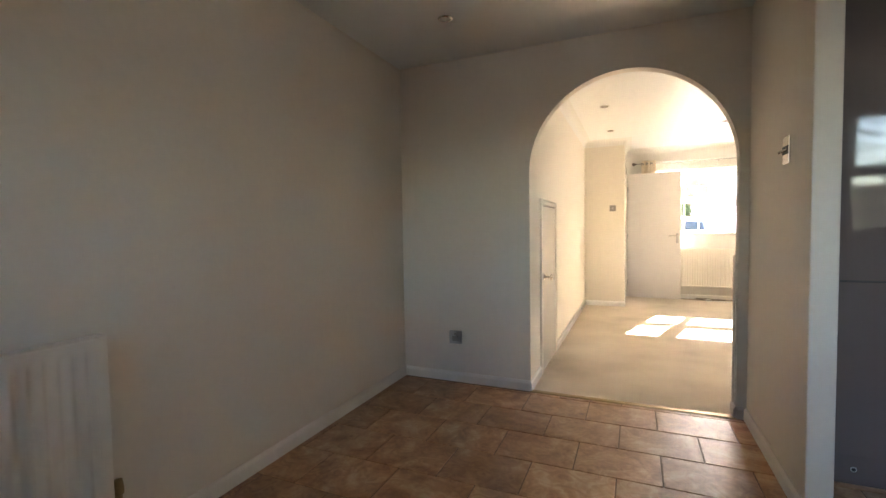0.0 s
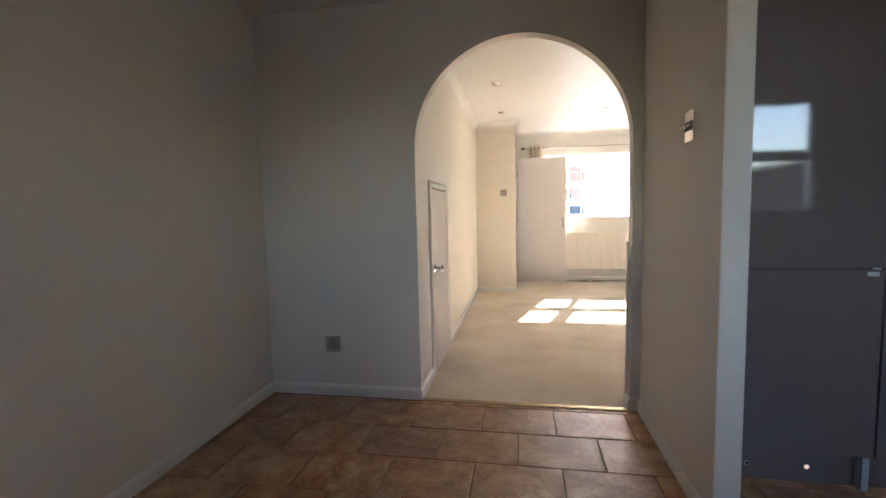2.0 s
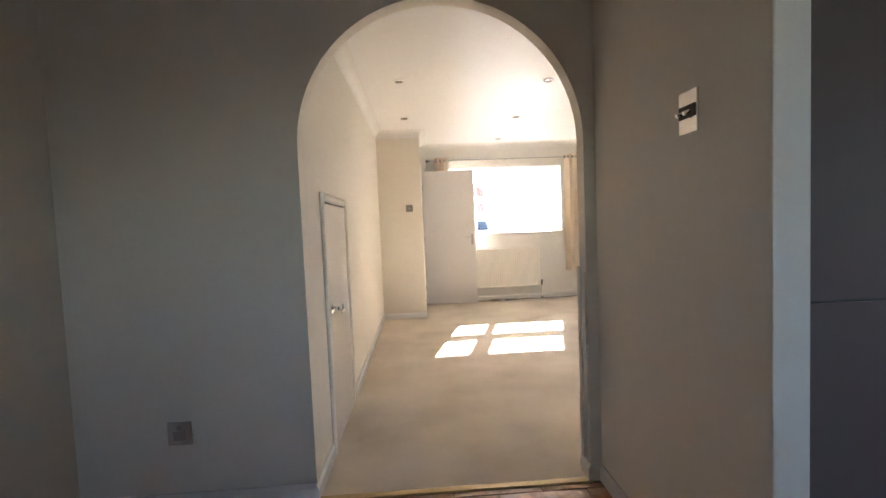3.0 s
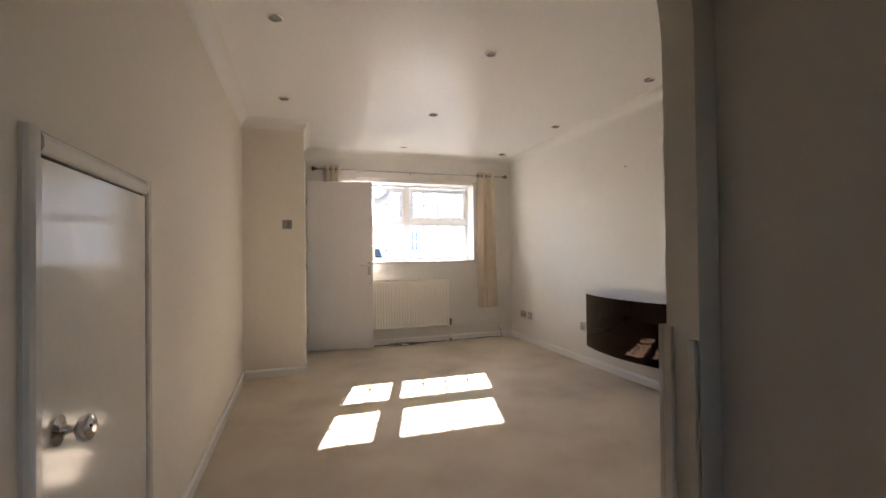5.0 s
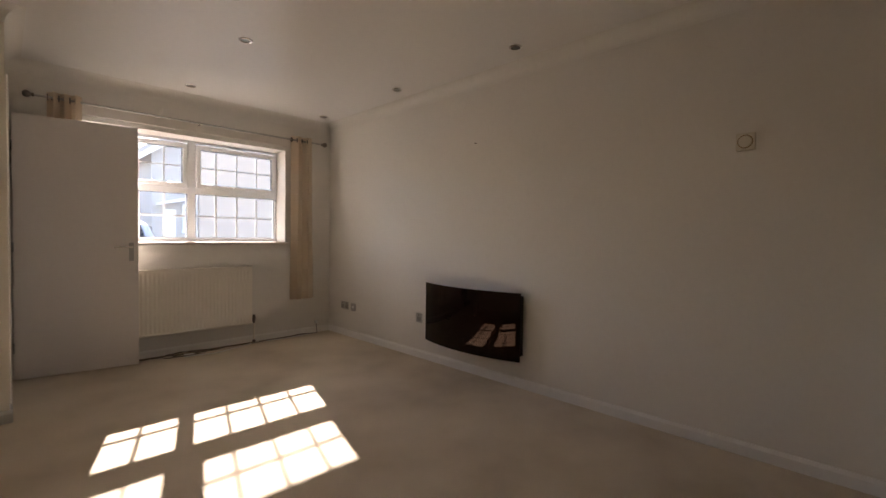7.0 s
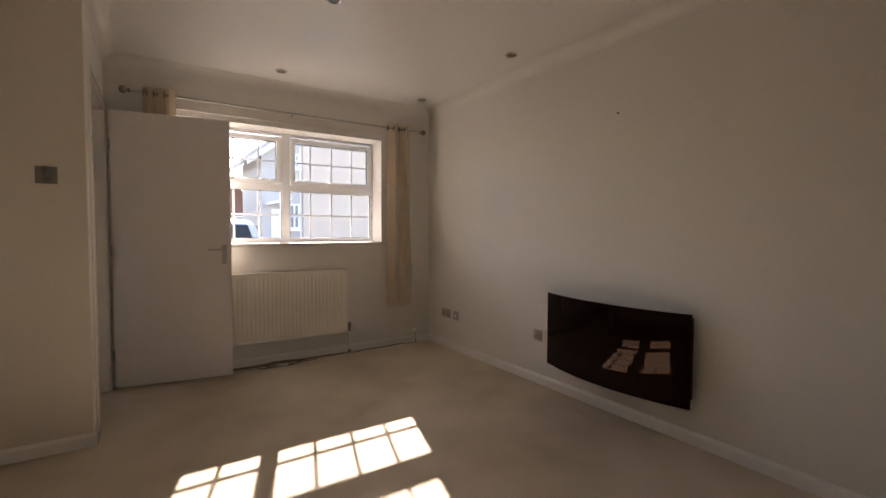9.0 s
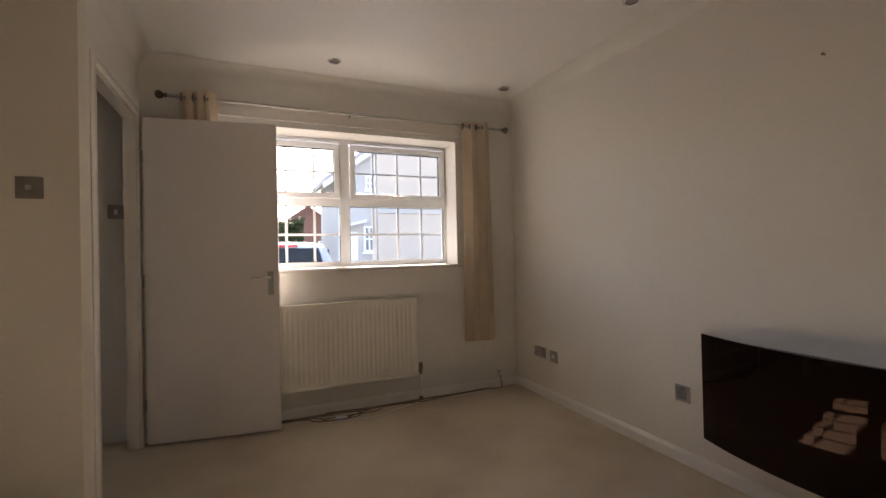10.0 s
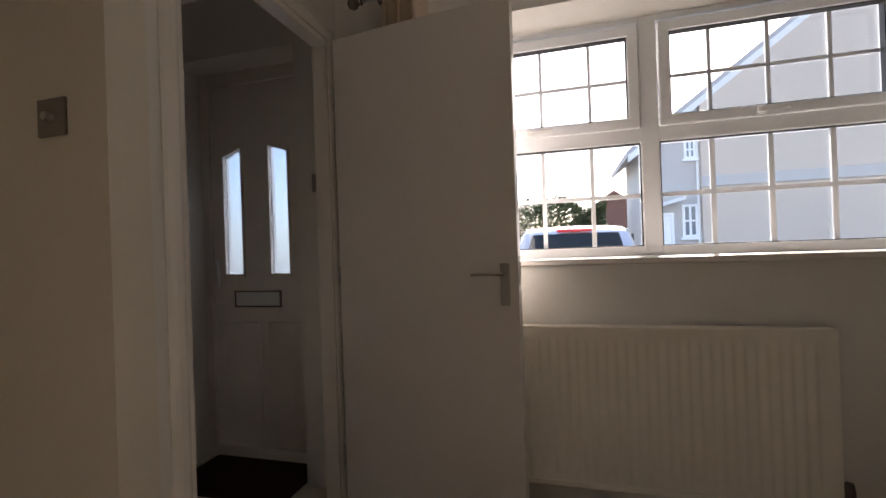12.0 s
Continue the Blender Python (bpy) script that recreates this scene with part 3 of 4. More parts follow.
# ---- radiators ----
def radiator(name, m, length, low, high, paint, label, flutes, front=0.075, valve=PEWTER, valve_label="small dark lockshield valve"):
    """A panel radiator: local x along the wall, -y into the room, wall at y=0."""
    r = thing(name, label, "radiator", m)
    bm = bmesh.new()
    n = flutes * 8
    cols = []
    edge = 0.035
    for i in range(n + 1):
        x = edge + (length - 2 * edge) * i / n
        k = (i % 8) / 8
        d = 0.0075 * (0.5 - 0.5 * math.cos(2 * math.pi * k))
        row = []
        for z, s in ((low, 0), (low + 0.028, 0), (low + 0.05, 1), (high - 0.05, 1), (high - 0.028, 0), (high, 0)):
            row.append(bm.verts.new((x, -front + (d if s else 0.0), z)))
        cols.append(row)
    for a, b in zip(cols, cols[1:]):
        for j in range(5):
            bm.faces.new((a[j], b[j], b[j + 1], a[j + 1]))
    join(bm, bm_box(0.0, -front, low, edge, -front + 0.02, high, 0.004))
    join(bm, bm_box(length - edge, -front, low, length, -front + 0.02, high, 0.004))
    join(bm, bm_box(edge - 0.005, -front + 0.012, low + 0.002, length - edge + 0.005, -front + 0.02, high - 0.002))
    part("panel", bm, paint, r, curved=True)
    g = bm_box(0.0, -front + 0.001, high, length, -0.02, high + 0.008, 0.003)
    part("top_cover", g, paint, r)
    part("bottom_rail", bm_box(0.004, -front - 0.004, low - 0.004, length - 0.004, -front + 0.016, low + 0.020, 0.006, seg=3), paint, r)
    for x in (0.0, length - 0.004):
        part("side_cover", bm_box(x, -front + 0.006, low + 0.01, x + 0.004, -0.022, high - 0.001), paint, r)
    for x in (0.14, length - 0.14):
        part("bracket", bm_box(x - 0.015, -front + 0.02, low + 0.03, x + 0.015, 0.0, high - 0.05), paint, r)
    v = bm_lathe([(0.011, 0.0), (0.011, 0.03), (0.016, 0.035), (0.016, 0.06), (0.012, 0.085), (0.002, 0.088)], 14, "z", (length + 0.028, -front + 0.03, low + 0.0))
    join(v, bm_tube([(length - 0.002, -front + 0.03, low + 0.025), (length + 0.03, -front + 0.03, low + 0.025)], 0.010))
    part("valve", v, valve, r, valve_label)
    part("pipe_collar", bm_lathe([(0.009, 0.004), (0.015, 0.006), (0.015, 0.030), (0.009, 0.034)], 14, "z", (length + 0.028, -front + 0.03, 0.0)), valve, r, "small dark collar where the pipe meets the floor")
    part("pipe", bm_tube([(length + 0.028, -front + 0.03, low + 0.002), (length + 0.028, -front + 0.03, 0.001)], 0.0075), paint, r)
    return r


radiator("radiator", pose(0.93, YF, 0), 1.15, 0.205, 0.785, RADP, "ivory fluted panel radiator below the window", 32)
radiator("kitchen_radiator", pose(KX, 1.15, 0, 0, 0, 90), 1.03, 0.225, 0.815, KRADP, "white fluted panel radiator on the kitchen wall", 26, 0.075, BRASS, "aged brass lockshield valve")

# ---- curtain pole and curtains ----
RZ, RY = 2.152, YF - 0.055
pole = thing("curtain_pole", "dark metal curtain pole above the window", "curtain pole")
part("pole", bm_tube([(0.46, RY, RZ), (2.86, RY, RZ)], 0.0085, 14), STEEL, pole)
fin = [(0.009, 0.0), (0.015, 0.004), (0.015, 0.010), (0.010, 0.016), (0.013, 0.022), (0.023, 0.032), (0.027, 0.045), (0.023, 0.058), (0.012, 0.067), (0.002, 0.069)]
part("finial", bm_lathe([(r, 2.86 + h) for r, h in fin], 18, "x", (0, RY, RZ)), PEWTER, pole)
part("finial", bm_lathe([(r, 0.46 - h) for r, h in fin], 18, "x", (0, RY, RZ)), PEWTER, pole)
for x in (0.56, 1.598, 2.69):
    b = bm_tube([(x, RY, RZ - 0.012), (x, RY + 0.02, RZ - 0.014), (x, YF - 0.004, RZ - 0.014)], 0.006, 10)
    join(b, bm_lathe([(0.016, YF - 0.006), (0.016, YF - 0.001)], 16, "y", (x, 0, RZ - 0.014)))
    part("bracket", b, PEWTER, pole)


def curtain(x0, x1, z0, z1, folds, seed, label):
    rnd = random.Random(seed)
    c = thing("curtain", label, "curtain", group="pair of curtains")
    bm = bmesh.new()
    n, rows = folds * 24, 16
    ph = [rnd.uniform(-0.5, 0.5) for _ in range(folds + 1)]
    grid = []
    for j in range(rows + 1):
        t = j / rows
        z = z1 + (z0 - z1) * t
        line = []
        for i in range(n + 1):
            u = i / n
            k = u * folds
            amp = (0.036 + 0.006 * math.sin(2.1 * k + seed)) * (1 - 0.15 * t)
            a = 2 * math.pi * k + ph[int(min(k, folds - 0.01))] * 0.5 * t + 0.5
            y = RY - 0.006 + amp * math.sin(a) + 0.005 * math.sin(7 * t + 5 * u)
            x = x0 + (x1 - x0) * u + 0.010 * t * math.sin(2.3 * k + seed) + 0.024 * math.sin(2 * a + 0.6) * (0.6 + 0.4 * t)
            line.append(bm.verts.new((x, y, z)))
        grid.append(line)
    for a, b in zip(grid, grid[1:]):
        for i in range(n):
            bm.faces.new((a[i], a[i + 1], b[i + 1], b[i]))
    bmesh.ops.solidify(bm, geom=bm.faces[:], thickness=0.003)
    part("cloth", bm, CURTAIN, c, curved=True)
    for k in range(folds * 2):
        x = x0 + (x1 - x0) * (k + 0.02) / (folds * 2) + 0.004
        part("eyelet", bm_lathe([(0.014, x - 0.003), (0.024, x - 0.003), (0.026, x), (0.024, x + 0.003), (0.014, x + 0.003)], 18, "x", (0, RY, RZ)), PEWTER, c)
    return c


curtain(2.500, 2.735, 0.41, 2.195, 2, 3, "cream eyelet curtain drawn back beside the window")
curtain(0.530, 0.725, 0.41, 2.195, 3, 8, "cream eyelet curtain bunched behind the open door")

# ---- electric fire ----
fire = thing("electric_fire", "black curved glass wall-hung electric fire", "electric fire")
FY0, FY1, FZ0, FZ1 = 6.382, 7.386, 0.212, 0.716
cen, half = (FY0 + FY1) / 2, (FY1 - FY0) / 2


def bowed(bulge, x_edge, thick, inset):
    outer, inner = [], []
    for i in range(33):
        u = -1 + 2 * i / 32
        y = cen + (half - inset) * u
        x = x_edge - bulge * (1 - u * u)
        outer.append((x, y))
        inner.append((x + thick, y))
    return outer + inner[::-1]


part("glass_front", bm_prism(bowed(0.088, 2.921, 0.008, 0.0), "z", FZ0, FZ1), BLACKG, fire, "convex black glass front")
back = [(2.929 - 0.088 * (1 - u * u) + 0.002, cen + (half - 0.03) * u) for u in [-1 + 2 * i / 24 for i in range(25)]] + [(XR, cen + half - 0.03), (XR, cen - half + 0.03)]
part("body", bm_prism(back, "z", FZ0 + 0.03, FZ1 - 0.03), BLACKP, fire)


# ---- small fittings ----
def plate(name, label, category, m, w, h, kind, group=""):
    """A wall plate: local x along the wall, z up, -y out of the wall."""
    t = thing(name, label, category, m, group)
    part("face_plate", bm_box(-w / 2, -0.007, -h / 2, w / 2, 0.0, h / 2, 0.003), CHROME if kind == "toggle" else SATIN if kind in ("rocker", "dimmer") else STEEL, t)
    if kind == "dimmer":
        part("knob", bm_lathe([(0.011, -0.0065), (0.011, -0.012), (0.009, -0.022), (0.002, -0.023)], 20, "y", (0, 0, 0)), STEEL, t)
    if kind == "toggle":
        part("surround", bm_box(-0.040, -0.0095, -0.017, 0.036, -0.0065, 0.019, 0.002), BLACKP, t, "black switch surround")
        for dx in (-0.016, 0.016):
            part("toggle", bm_tube([(dx, -0.009, 0), (dx, -0.018, -0.003), (dx, -0.030, -0.008)], 0.006, 10), CHROME, t)
    if kind == "rocker":
        part("rocker", bm_box(-0.009, -0.011, -0.016, 0.009, -0.0065, 0.016, 0.002), WPLASTIC, t)
    if kind in ("single", "double"):
        for cxx in ((0,) if kind == "single" else (-w / 4, w / 4)):
            p = part("socket_insert", bm_box(cxx - 0.026, -0.0085, -0.030, cxx + 0.026, -0.0065, 0.010, 0.001), GREYP, t)
            part("switch", bm_box(cxx - 0.008, -0.012, 0.016, cxx + 0.008, -0.0065, 0.034, 0.001), GREYP, t)
    if kind == "blank":
        part("screw", bm_lathe([(0.004, -0.0065), (0.003, -0.009)], 10, "y", (0.03, 0, 0)), STEEL, t)
        part("outlet", bm_box(-0.014, -0.010, -0.012, 0.014, -0.0065, 0.014, 0.002), WPLASTIC, t)
    return t


plate("dimmer_switch", "square brushed steel dimmer switch on the wall", "light switch", pose(0.142, YS, 1.42), 0.086, 0.086, "dimmer")
plate("light_switch", "square steel light switch in the hall", "light switch", pose(0.158, YF + 0.07, 1.428), 0.086, 0.086, "rocker")
plate("light_switch", "polished steel toggle switch on the return wall", "light switch", pose(NX0, 3.685, 1.478, 0, 0, -90), 0.086, 0.120, "toggle")
plate("wall_socket", "brushed steel double socket low on the wall", "socket", pose(XR, 8.815, 0.335, 0, 0, 90 + 180), 0.146, 0.086, "double")
plate("aerial_socket", "steel aerial outlet beside the socket", "socket", pose(XR, 8.645, 0.332, 0, 0, 270), 0.086, 0.086, "blank")
plate("wall_socket", "brushed steel single socket beside the electric fire", "socket", pose(XR, 7.558, 0.366, 0, 0, 270), 0.086, 0.086, "single")
plate("wall_socket", "steel double socket on the kitchen wall", "socket", pose(-0.812, YA0, 0.338), 0.10, 0.10, "single")

st = thing("thermostat", "small cream room thermostat with round dial", "thermostat", pose(XR, 5.055, 1.625, 0, 0, 270))
part("case", bm_box(-0.042, -0.028, -0.045, 0.042, 0, 0.045, 0.006), PLASTIC, st)
part("dial", bm_lathe([(0.030, -0.027), (0.030, -0.034), (0.027, -0.038), (0.002, -0.038)], 28, "y", (0.0, 0, 0.0)), PLASTIC, st, "round cream dial")
part("dial_rim", bm_lathe([(0.030, -0.0275), (0.0345, -0.0275), (0.0345, -0.031), (0.030, -0.031)], 28, "y", (0.0, 0, 0.0)), BRASS, st, "dull brass rim round the dial")
tagged(mesh_ob("picture_nail", bm_lathe([(0.004, 0.0), (0.004, -0.012), (0.006, -0.013), (0.006, -0.015)], 10, "x", (XR, 6.897, 1.878)), PEWTER), "small dark nail stuck in the bare wall", "nail")


# downlights
def downlight():
    d = thing("downlight", "round recessed chrome ceiling lamp, switched off", "downlight", group="ceiling downlights")
    part("bezel", bm_lathe([(0.030, -0.001), (0.031, -0.006), (0.038, -0.008), (0.044, -0.004), (0.045, 0.0), (0.045, 0.001)], 28), CHROME, d)
    part("lamp", bm_lathe([(0.030, -0.0015), (0.024, -0.003), (0.002, -0.004)], 20), LAMPG, d, "dull lamp face")
    return d


dl = downlight()
dl.matrix_world = pose(0.142, 6.205, H)
for x, y in ((0.142, 7.478), (1.425, 6.26), (1.428, 7.55), (1.443, 8.816), (2.735, 6.327), (2.732, 7.58), (2.745, 8.855), (0.142, 4.95), (1.42, 4.98), (2.73, 5.05), (-0.60, 3.75), (-0.60, 2.2)):
    copy_thing(dl, pose(x, y, H))

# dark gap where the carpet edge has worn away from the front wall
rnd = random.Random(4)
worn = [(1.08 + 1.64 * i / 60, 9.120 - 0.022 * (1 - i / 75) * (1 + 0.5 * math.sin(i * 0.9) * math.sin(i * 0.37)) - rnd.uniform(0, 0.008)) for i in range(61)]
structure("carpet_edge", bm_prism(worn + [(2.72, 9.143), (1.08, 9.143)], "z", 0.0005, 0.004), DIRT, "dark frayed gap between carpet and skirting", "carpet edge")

# cable on the carpet under the window
cab = thing("loose_cable", "loose brown and white cables tangled on the carpet", "cable")
pts = [(1.00, 9.12, 0.006), (1.15, 9.10, 0.006), (1.28, 9.07, 0.006)]
for i in range(110):
    a = math.pi + i / 109 * 5 * math.pi
    k = i / 109
    pts.append((1.47 + (0.19 - 0.05 * math.sin(5 * k)) * math.cos(a) + 0.06 * k, 9.03 + (0.075 - 0.02 * k) * math.sin(a) + 0.014 * math.sin(2.3 * a), 0.007 + 0.018 * k + 0.012 * max(0.0, math.sin(1.7 * a))))
for i in range(1, 24):
    k = i / 23
    pts.append((1.73 + 1.08 * k, 9.055 + 0.05 * k + 0.018 * math.sin(11 * k), 0.010 + 0.008 * max(0.0, math.sin(17 * k))))
pts += [(2.83, 9.135, 0.05), (2.83, 9.142, 0.11)]
part("lead", bm_tube(pts, 0.0034, 8), CABLE, cab)
white = [(1.49, 8.972, 0.012)] + [(1.50 + 0.16 * math.sin(2.6 * k) + 0.62 * k * k, 8.962 - 0.045 * math.sin(5.2 * k) + 0.09 * k * k, 0.006 + 0.004 * math.sin(9 * k) ** 2) for k in [i / 30 for i in range(1, 31)]] + [(2.40, 9.062, 0.006), (2.62, 9.085, 0.006), (2.80, 9.112, 0.008)]
part("white_lead", bm_tube(white, 0.0036, 8), WPLASTIC, cab, "thin white lead lying on the carpet")
part("wall_clip", bm_box(2.815, 9.125, 0.105, 2.845, YF, 0.135, 0.004), WPLASTIC, cab)
part("junction_box", bm_box(1.43, 8.955, 0.001, 1.51, 8.995, 0.026, 0.006), WPLASTIC, cab, "small white connector block")

# ---- kitchen units ----
UY = 3.70


def tall_unit(x0, x1, label, split):
    u = thing("tall_kitchen_unit", label, "kitchen unit")
    # carcass coloured dark so the door gaps read as shade
    part("carcass", bm_box(x0, UY + 0.021, 0.15, x1 - 0.027, YA0 - 0.005, 2.25), GAP, u, smooth=False)
    part("plinth", bm_box(x0, UY + 0.058, 0.0, x1 - 0.027, UY + 0.074, 0.148), UNIT, u)
    part("side_panel", bm_box(x1 - 0.026, UY + 0.0205, 0.0, x1, YA0 - 0.005, 2.25, 0.001), UNITC, u, "matt grey side panel reaching the floor")
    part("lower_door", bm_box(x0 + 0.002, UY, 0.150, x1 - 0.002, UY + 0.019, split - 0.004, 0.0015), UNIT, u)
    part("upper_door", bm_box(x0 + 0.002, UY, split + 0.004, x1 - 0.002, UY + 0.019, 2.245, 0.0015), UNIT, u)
    part("finger_pull", bm_box(x1 - 0.060, UY - 0.004, split - 0.028, x1 - 0.022, UY, split - 0.012, 0.001), STEEL, u)
    return u


tall_unit(NX1 + 0.006, 1.748, "tall pale grey high-gloss unit with two doors", 0.908)
tall_unit(1.752, 2.362, "tall pale grey high-gloss unit beside its twin", 0.908)
for x in (1.32, 1.545):
    pl = thing("plinth_lamp", "tiny round steel plinth lamp in the unit base", "plinth light", group="plinth lamps")
    part("bezel", bm_lathe([(0.010, UY + 0.0575), (0.012, UY + 0.055), (0.009, UY + 0.054)], 16, "y", (x, 0, 0.068)), STEEL, pl)
    part("lens", bm_lathe([(0.008, UY + 0.0539), (0.002, UY + 0.0525)], 16, "y", (x, 0, 0.068)), LIT if x > 1.5 else BLACKP, pl, "glowing warm lens" if x > 1.5 else "unlit dark lens")

# kitchen window
kw = thing("window_2", "white plastic kitchen window", "window", kind="structure")
part("window_frame", ring(KWX0, KWX1, KWZ0, KWZ1, 0.06, KB - 0.12, KB - 0.05), UPVC, kw)
part("transom", bm_box(KWX0, KB - 0.12, 1.62, KWX1, KB - 0.05, 1.71, 0.005), UPVC, kw)
part("sash", ring(KWX0 + 0.045, KWX1 - 0.03, 1.69, KWZ1 - 0.03, 0.045, KB - 0.115, KB - 0.045), UPVC, kw, "white opening casement")
part("pane", bm_box(KWX0 + 0.05, KB - 0.09, KWZ0 + 0.05, KWX1 - 0.05, KB - 0.086, KWZ1 - 0.05), GLASS, kw).visible_shadow = False

# unseen door, added so its glazed strip lets sky light into the kitchen
bd = thing("back_door", "unseen white back door added to light the kitchen through a glazed strip", "back door", kind="structure")
part("door_frame", ring(BD0, BD1, 0.0, 2.05, 0.06, KB - 0.14, KB - 0.06), UPVC, bd)
part("leaf_frame", ring(BD0 + 0.06, BD1 - 0.06, 0.06, 1.99, 0.10, KB - 0.13, KB - 0.075), UPVC, bd)
part("panel", bm_box(BD0 + 0.15, KB - 0.115, 0.15, BD1 - 0.15, KB - 0.085, 1.22), UPVC, bd)
part("rail", bm_box(BD0 + 0.15, KB - 0.128, 1.20, BD1 - 0.15, KB - 0.077, 1.30, 0.004), UPVC, bd)
part("panel", bm_box(BD0 + 0.45, KB - 0.115, 1.28, BD1 - 0.15, KB - 0.085, 1.90), UPVC, bd)
part("pane", bm_box(BD0 + 0.15, KB - 0.105, 1.28, BD0 + 0.45, KB - 0.100, 1.90), GLASS, bd).visible_shadow = False

# ---- outside ----
GZ = -0.12
structure("ground", bm_box(-400, YW + 0.001, GZ - 0.3, 400, 800, GZ), PAVE, "pale concrete drive and road", "ground")
# out of view; its dark warm tone limits bounce into the kitchen
structure("ground_back", bm_box(-400, -800, GZ - 0.3, 400, KB - 0.26, GZ), BOUNCE_GROUND, "unseen ground behind the house, toned to set the kitchen's bounce light", "ground")
structure("pavement", bm_box(-60, 15.2, GZ, 2.9, 17.0, GZ + 0.10, 0.02), PAVE, "concrete pavement with a low kerb", "pavement")


def house(name, label, m, w, d, eaves, ridge, wall_mat, openings, roof_mat=ROOF, board=FASCIA, k=0.28):
    """A gabled house: gable front at local y=0 facing -y, ridge along y, openings (x0, x1, z0, z1, kind) in the front."""
    h = thing(name, label, "house", m)
    part("wall", bm_prism([(0, GZ), (w, GZ), (w, eaves), (w / 2, ridge), (0, eaves)], "y", 0, d), wall_mat, h, smooth=False)
    sl = (ridge - eaves) / (w / 2)
    for s in (0, 1):
        a = (-k, eaves - k * sl + 0.02) if s == 0 else (w + k, eaves - k * sl + 0.02)
        o = [a, (w / 2, ridge + 0.02), (w / 2, ridge + 0.16), (a[0], a[1] + 0.14)]
        part("roof", bm_prism(o, "y", -0.2, d + 0.2), roof_mat, h, smooth=False)
        part("bargeboard", bm_prism([(a[0], a[1] - 0.16), (w / 2, ridge - 0.14), (w / 2, ridge + 0.03), (a[0], a[1] + 0.01)], "y", -0.23, -0.2), board, h, smooth=False)
    for x0, x1, z0, z1, kind in openings:
        f = part("window" if kind == "w" else "door", ring(x0, x1, z0, z1, 0.06, -0.05, 0.01, 0.005), UPVC, h)
        part("pane", bm_box(x0 + 0.05, -0.02, z0 + 0.05, x1 - 0.05, 0.004, z1 - 0.05), HOUSEG if kind == "w" else UPVC, f)
        part("sill", bm_box(x0 - 0.05, -0.12, z0 - 0.06, x1 + 0.05, 0.0, z0, 0.005), UPVC, f)
        if kind == "w":
            part("glazing_bar", bm_box((x0 + x1) / 2 - 0.025, -0.045, z0 + 0.05, (x0 + x1) / 2 + 0.025, 0.005, z1 - 0.05), UPVC, f)
            part("glazing_bar", bm_box(x0 + 0.05, -0.044, (z0 + z1) / 2 - 0.02, x1 - 0.05, 0.004, (z0 + z1) / 2 + 0.02), UPVC, f)
    return h


nb = house("neighbour_house", "cream rendered gable-end house across the drive", pose(3.22, 19.0, 0), 8.4, 3.4, 3.5, 6.7, RENDERG,
           [(0.84, 1.10, 3.05, 3.50, "w"), (0.76, 1.10, 1.20, 1.98, "w"), (0.26, 0.58, 0.0, 1.80, "d")], ROOF_GLARE, FASCIA, 0.42)
part("front_wing", bm_prism([(1.16, GZ), (8.4, GZ), (8.4, 3.5), (4.2, 6.7), (1.16, 3.5 + 1.16 * 3.2 / 4.2)], "y", -0.20, -0.001), RENDERW, nb, "cream rendered projecting front", smooth=False)
part("string_course", bm_box(1.14, -0.26, 2.35, 8.42, -0.20, 2.60, 0.01), RENDERG, nb)
part("porch_roof", bm_prism([(0.10, 1.90), (0.72, 2.06), (0.72, 2.14), (0.08, 1.97)], "y", -0.60, -0.001), FASCIA, nb, "white sloping porch canopy")
part("downpipe", bm_tube([(1.12, -0.05, GZ), (1.12, -0.05, 4.2)], 0.035, 10), FASCIA, nb)
house("far_house", "distant house with a dark red tile-hung gable", pose(2.0, 40, 0), 5.4, 8.0, 2.8, 4.7, ROOFR, [(0.8, 2.0, 1.0, 2.2, "w"), (3.4, 4.6, 1.0, 2.2, "w")], ROOFR, ROOFR)
house("far_house", "distant rendered house beyond the hedge", pose(-10.5, 44, 0), 8.0, 8.0, 3.2, 5.4, RENDERW, [(1.0, 2.4, 1.0, 2.2, "w"), (5.2, 6.6, 1.0, 2.2, "w")])
house("garage", "low dark slate-roofed building beyond the back garden", pose(27.0, -20, 0, 0, 0, 180), 24.0, 9.0, 1.92, 3.28, SLATE, [(1.0, 2.4, 0.9, 1.8, "w")], SLATE, SLATE)


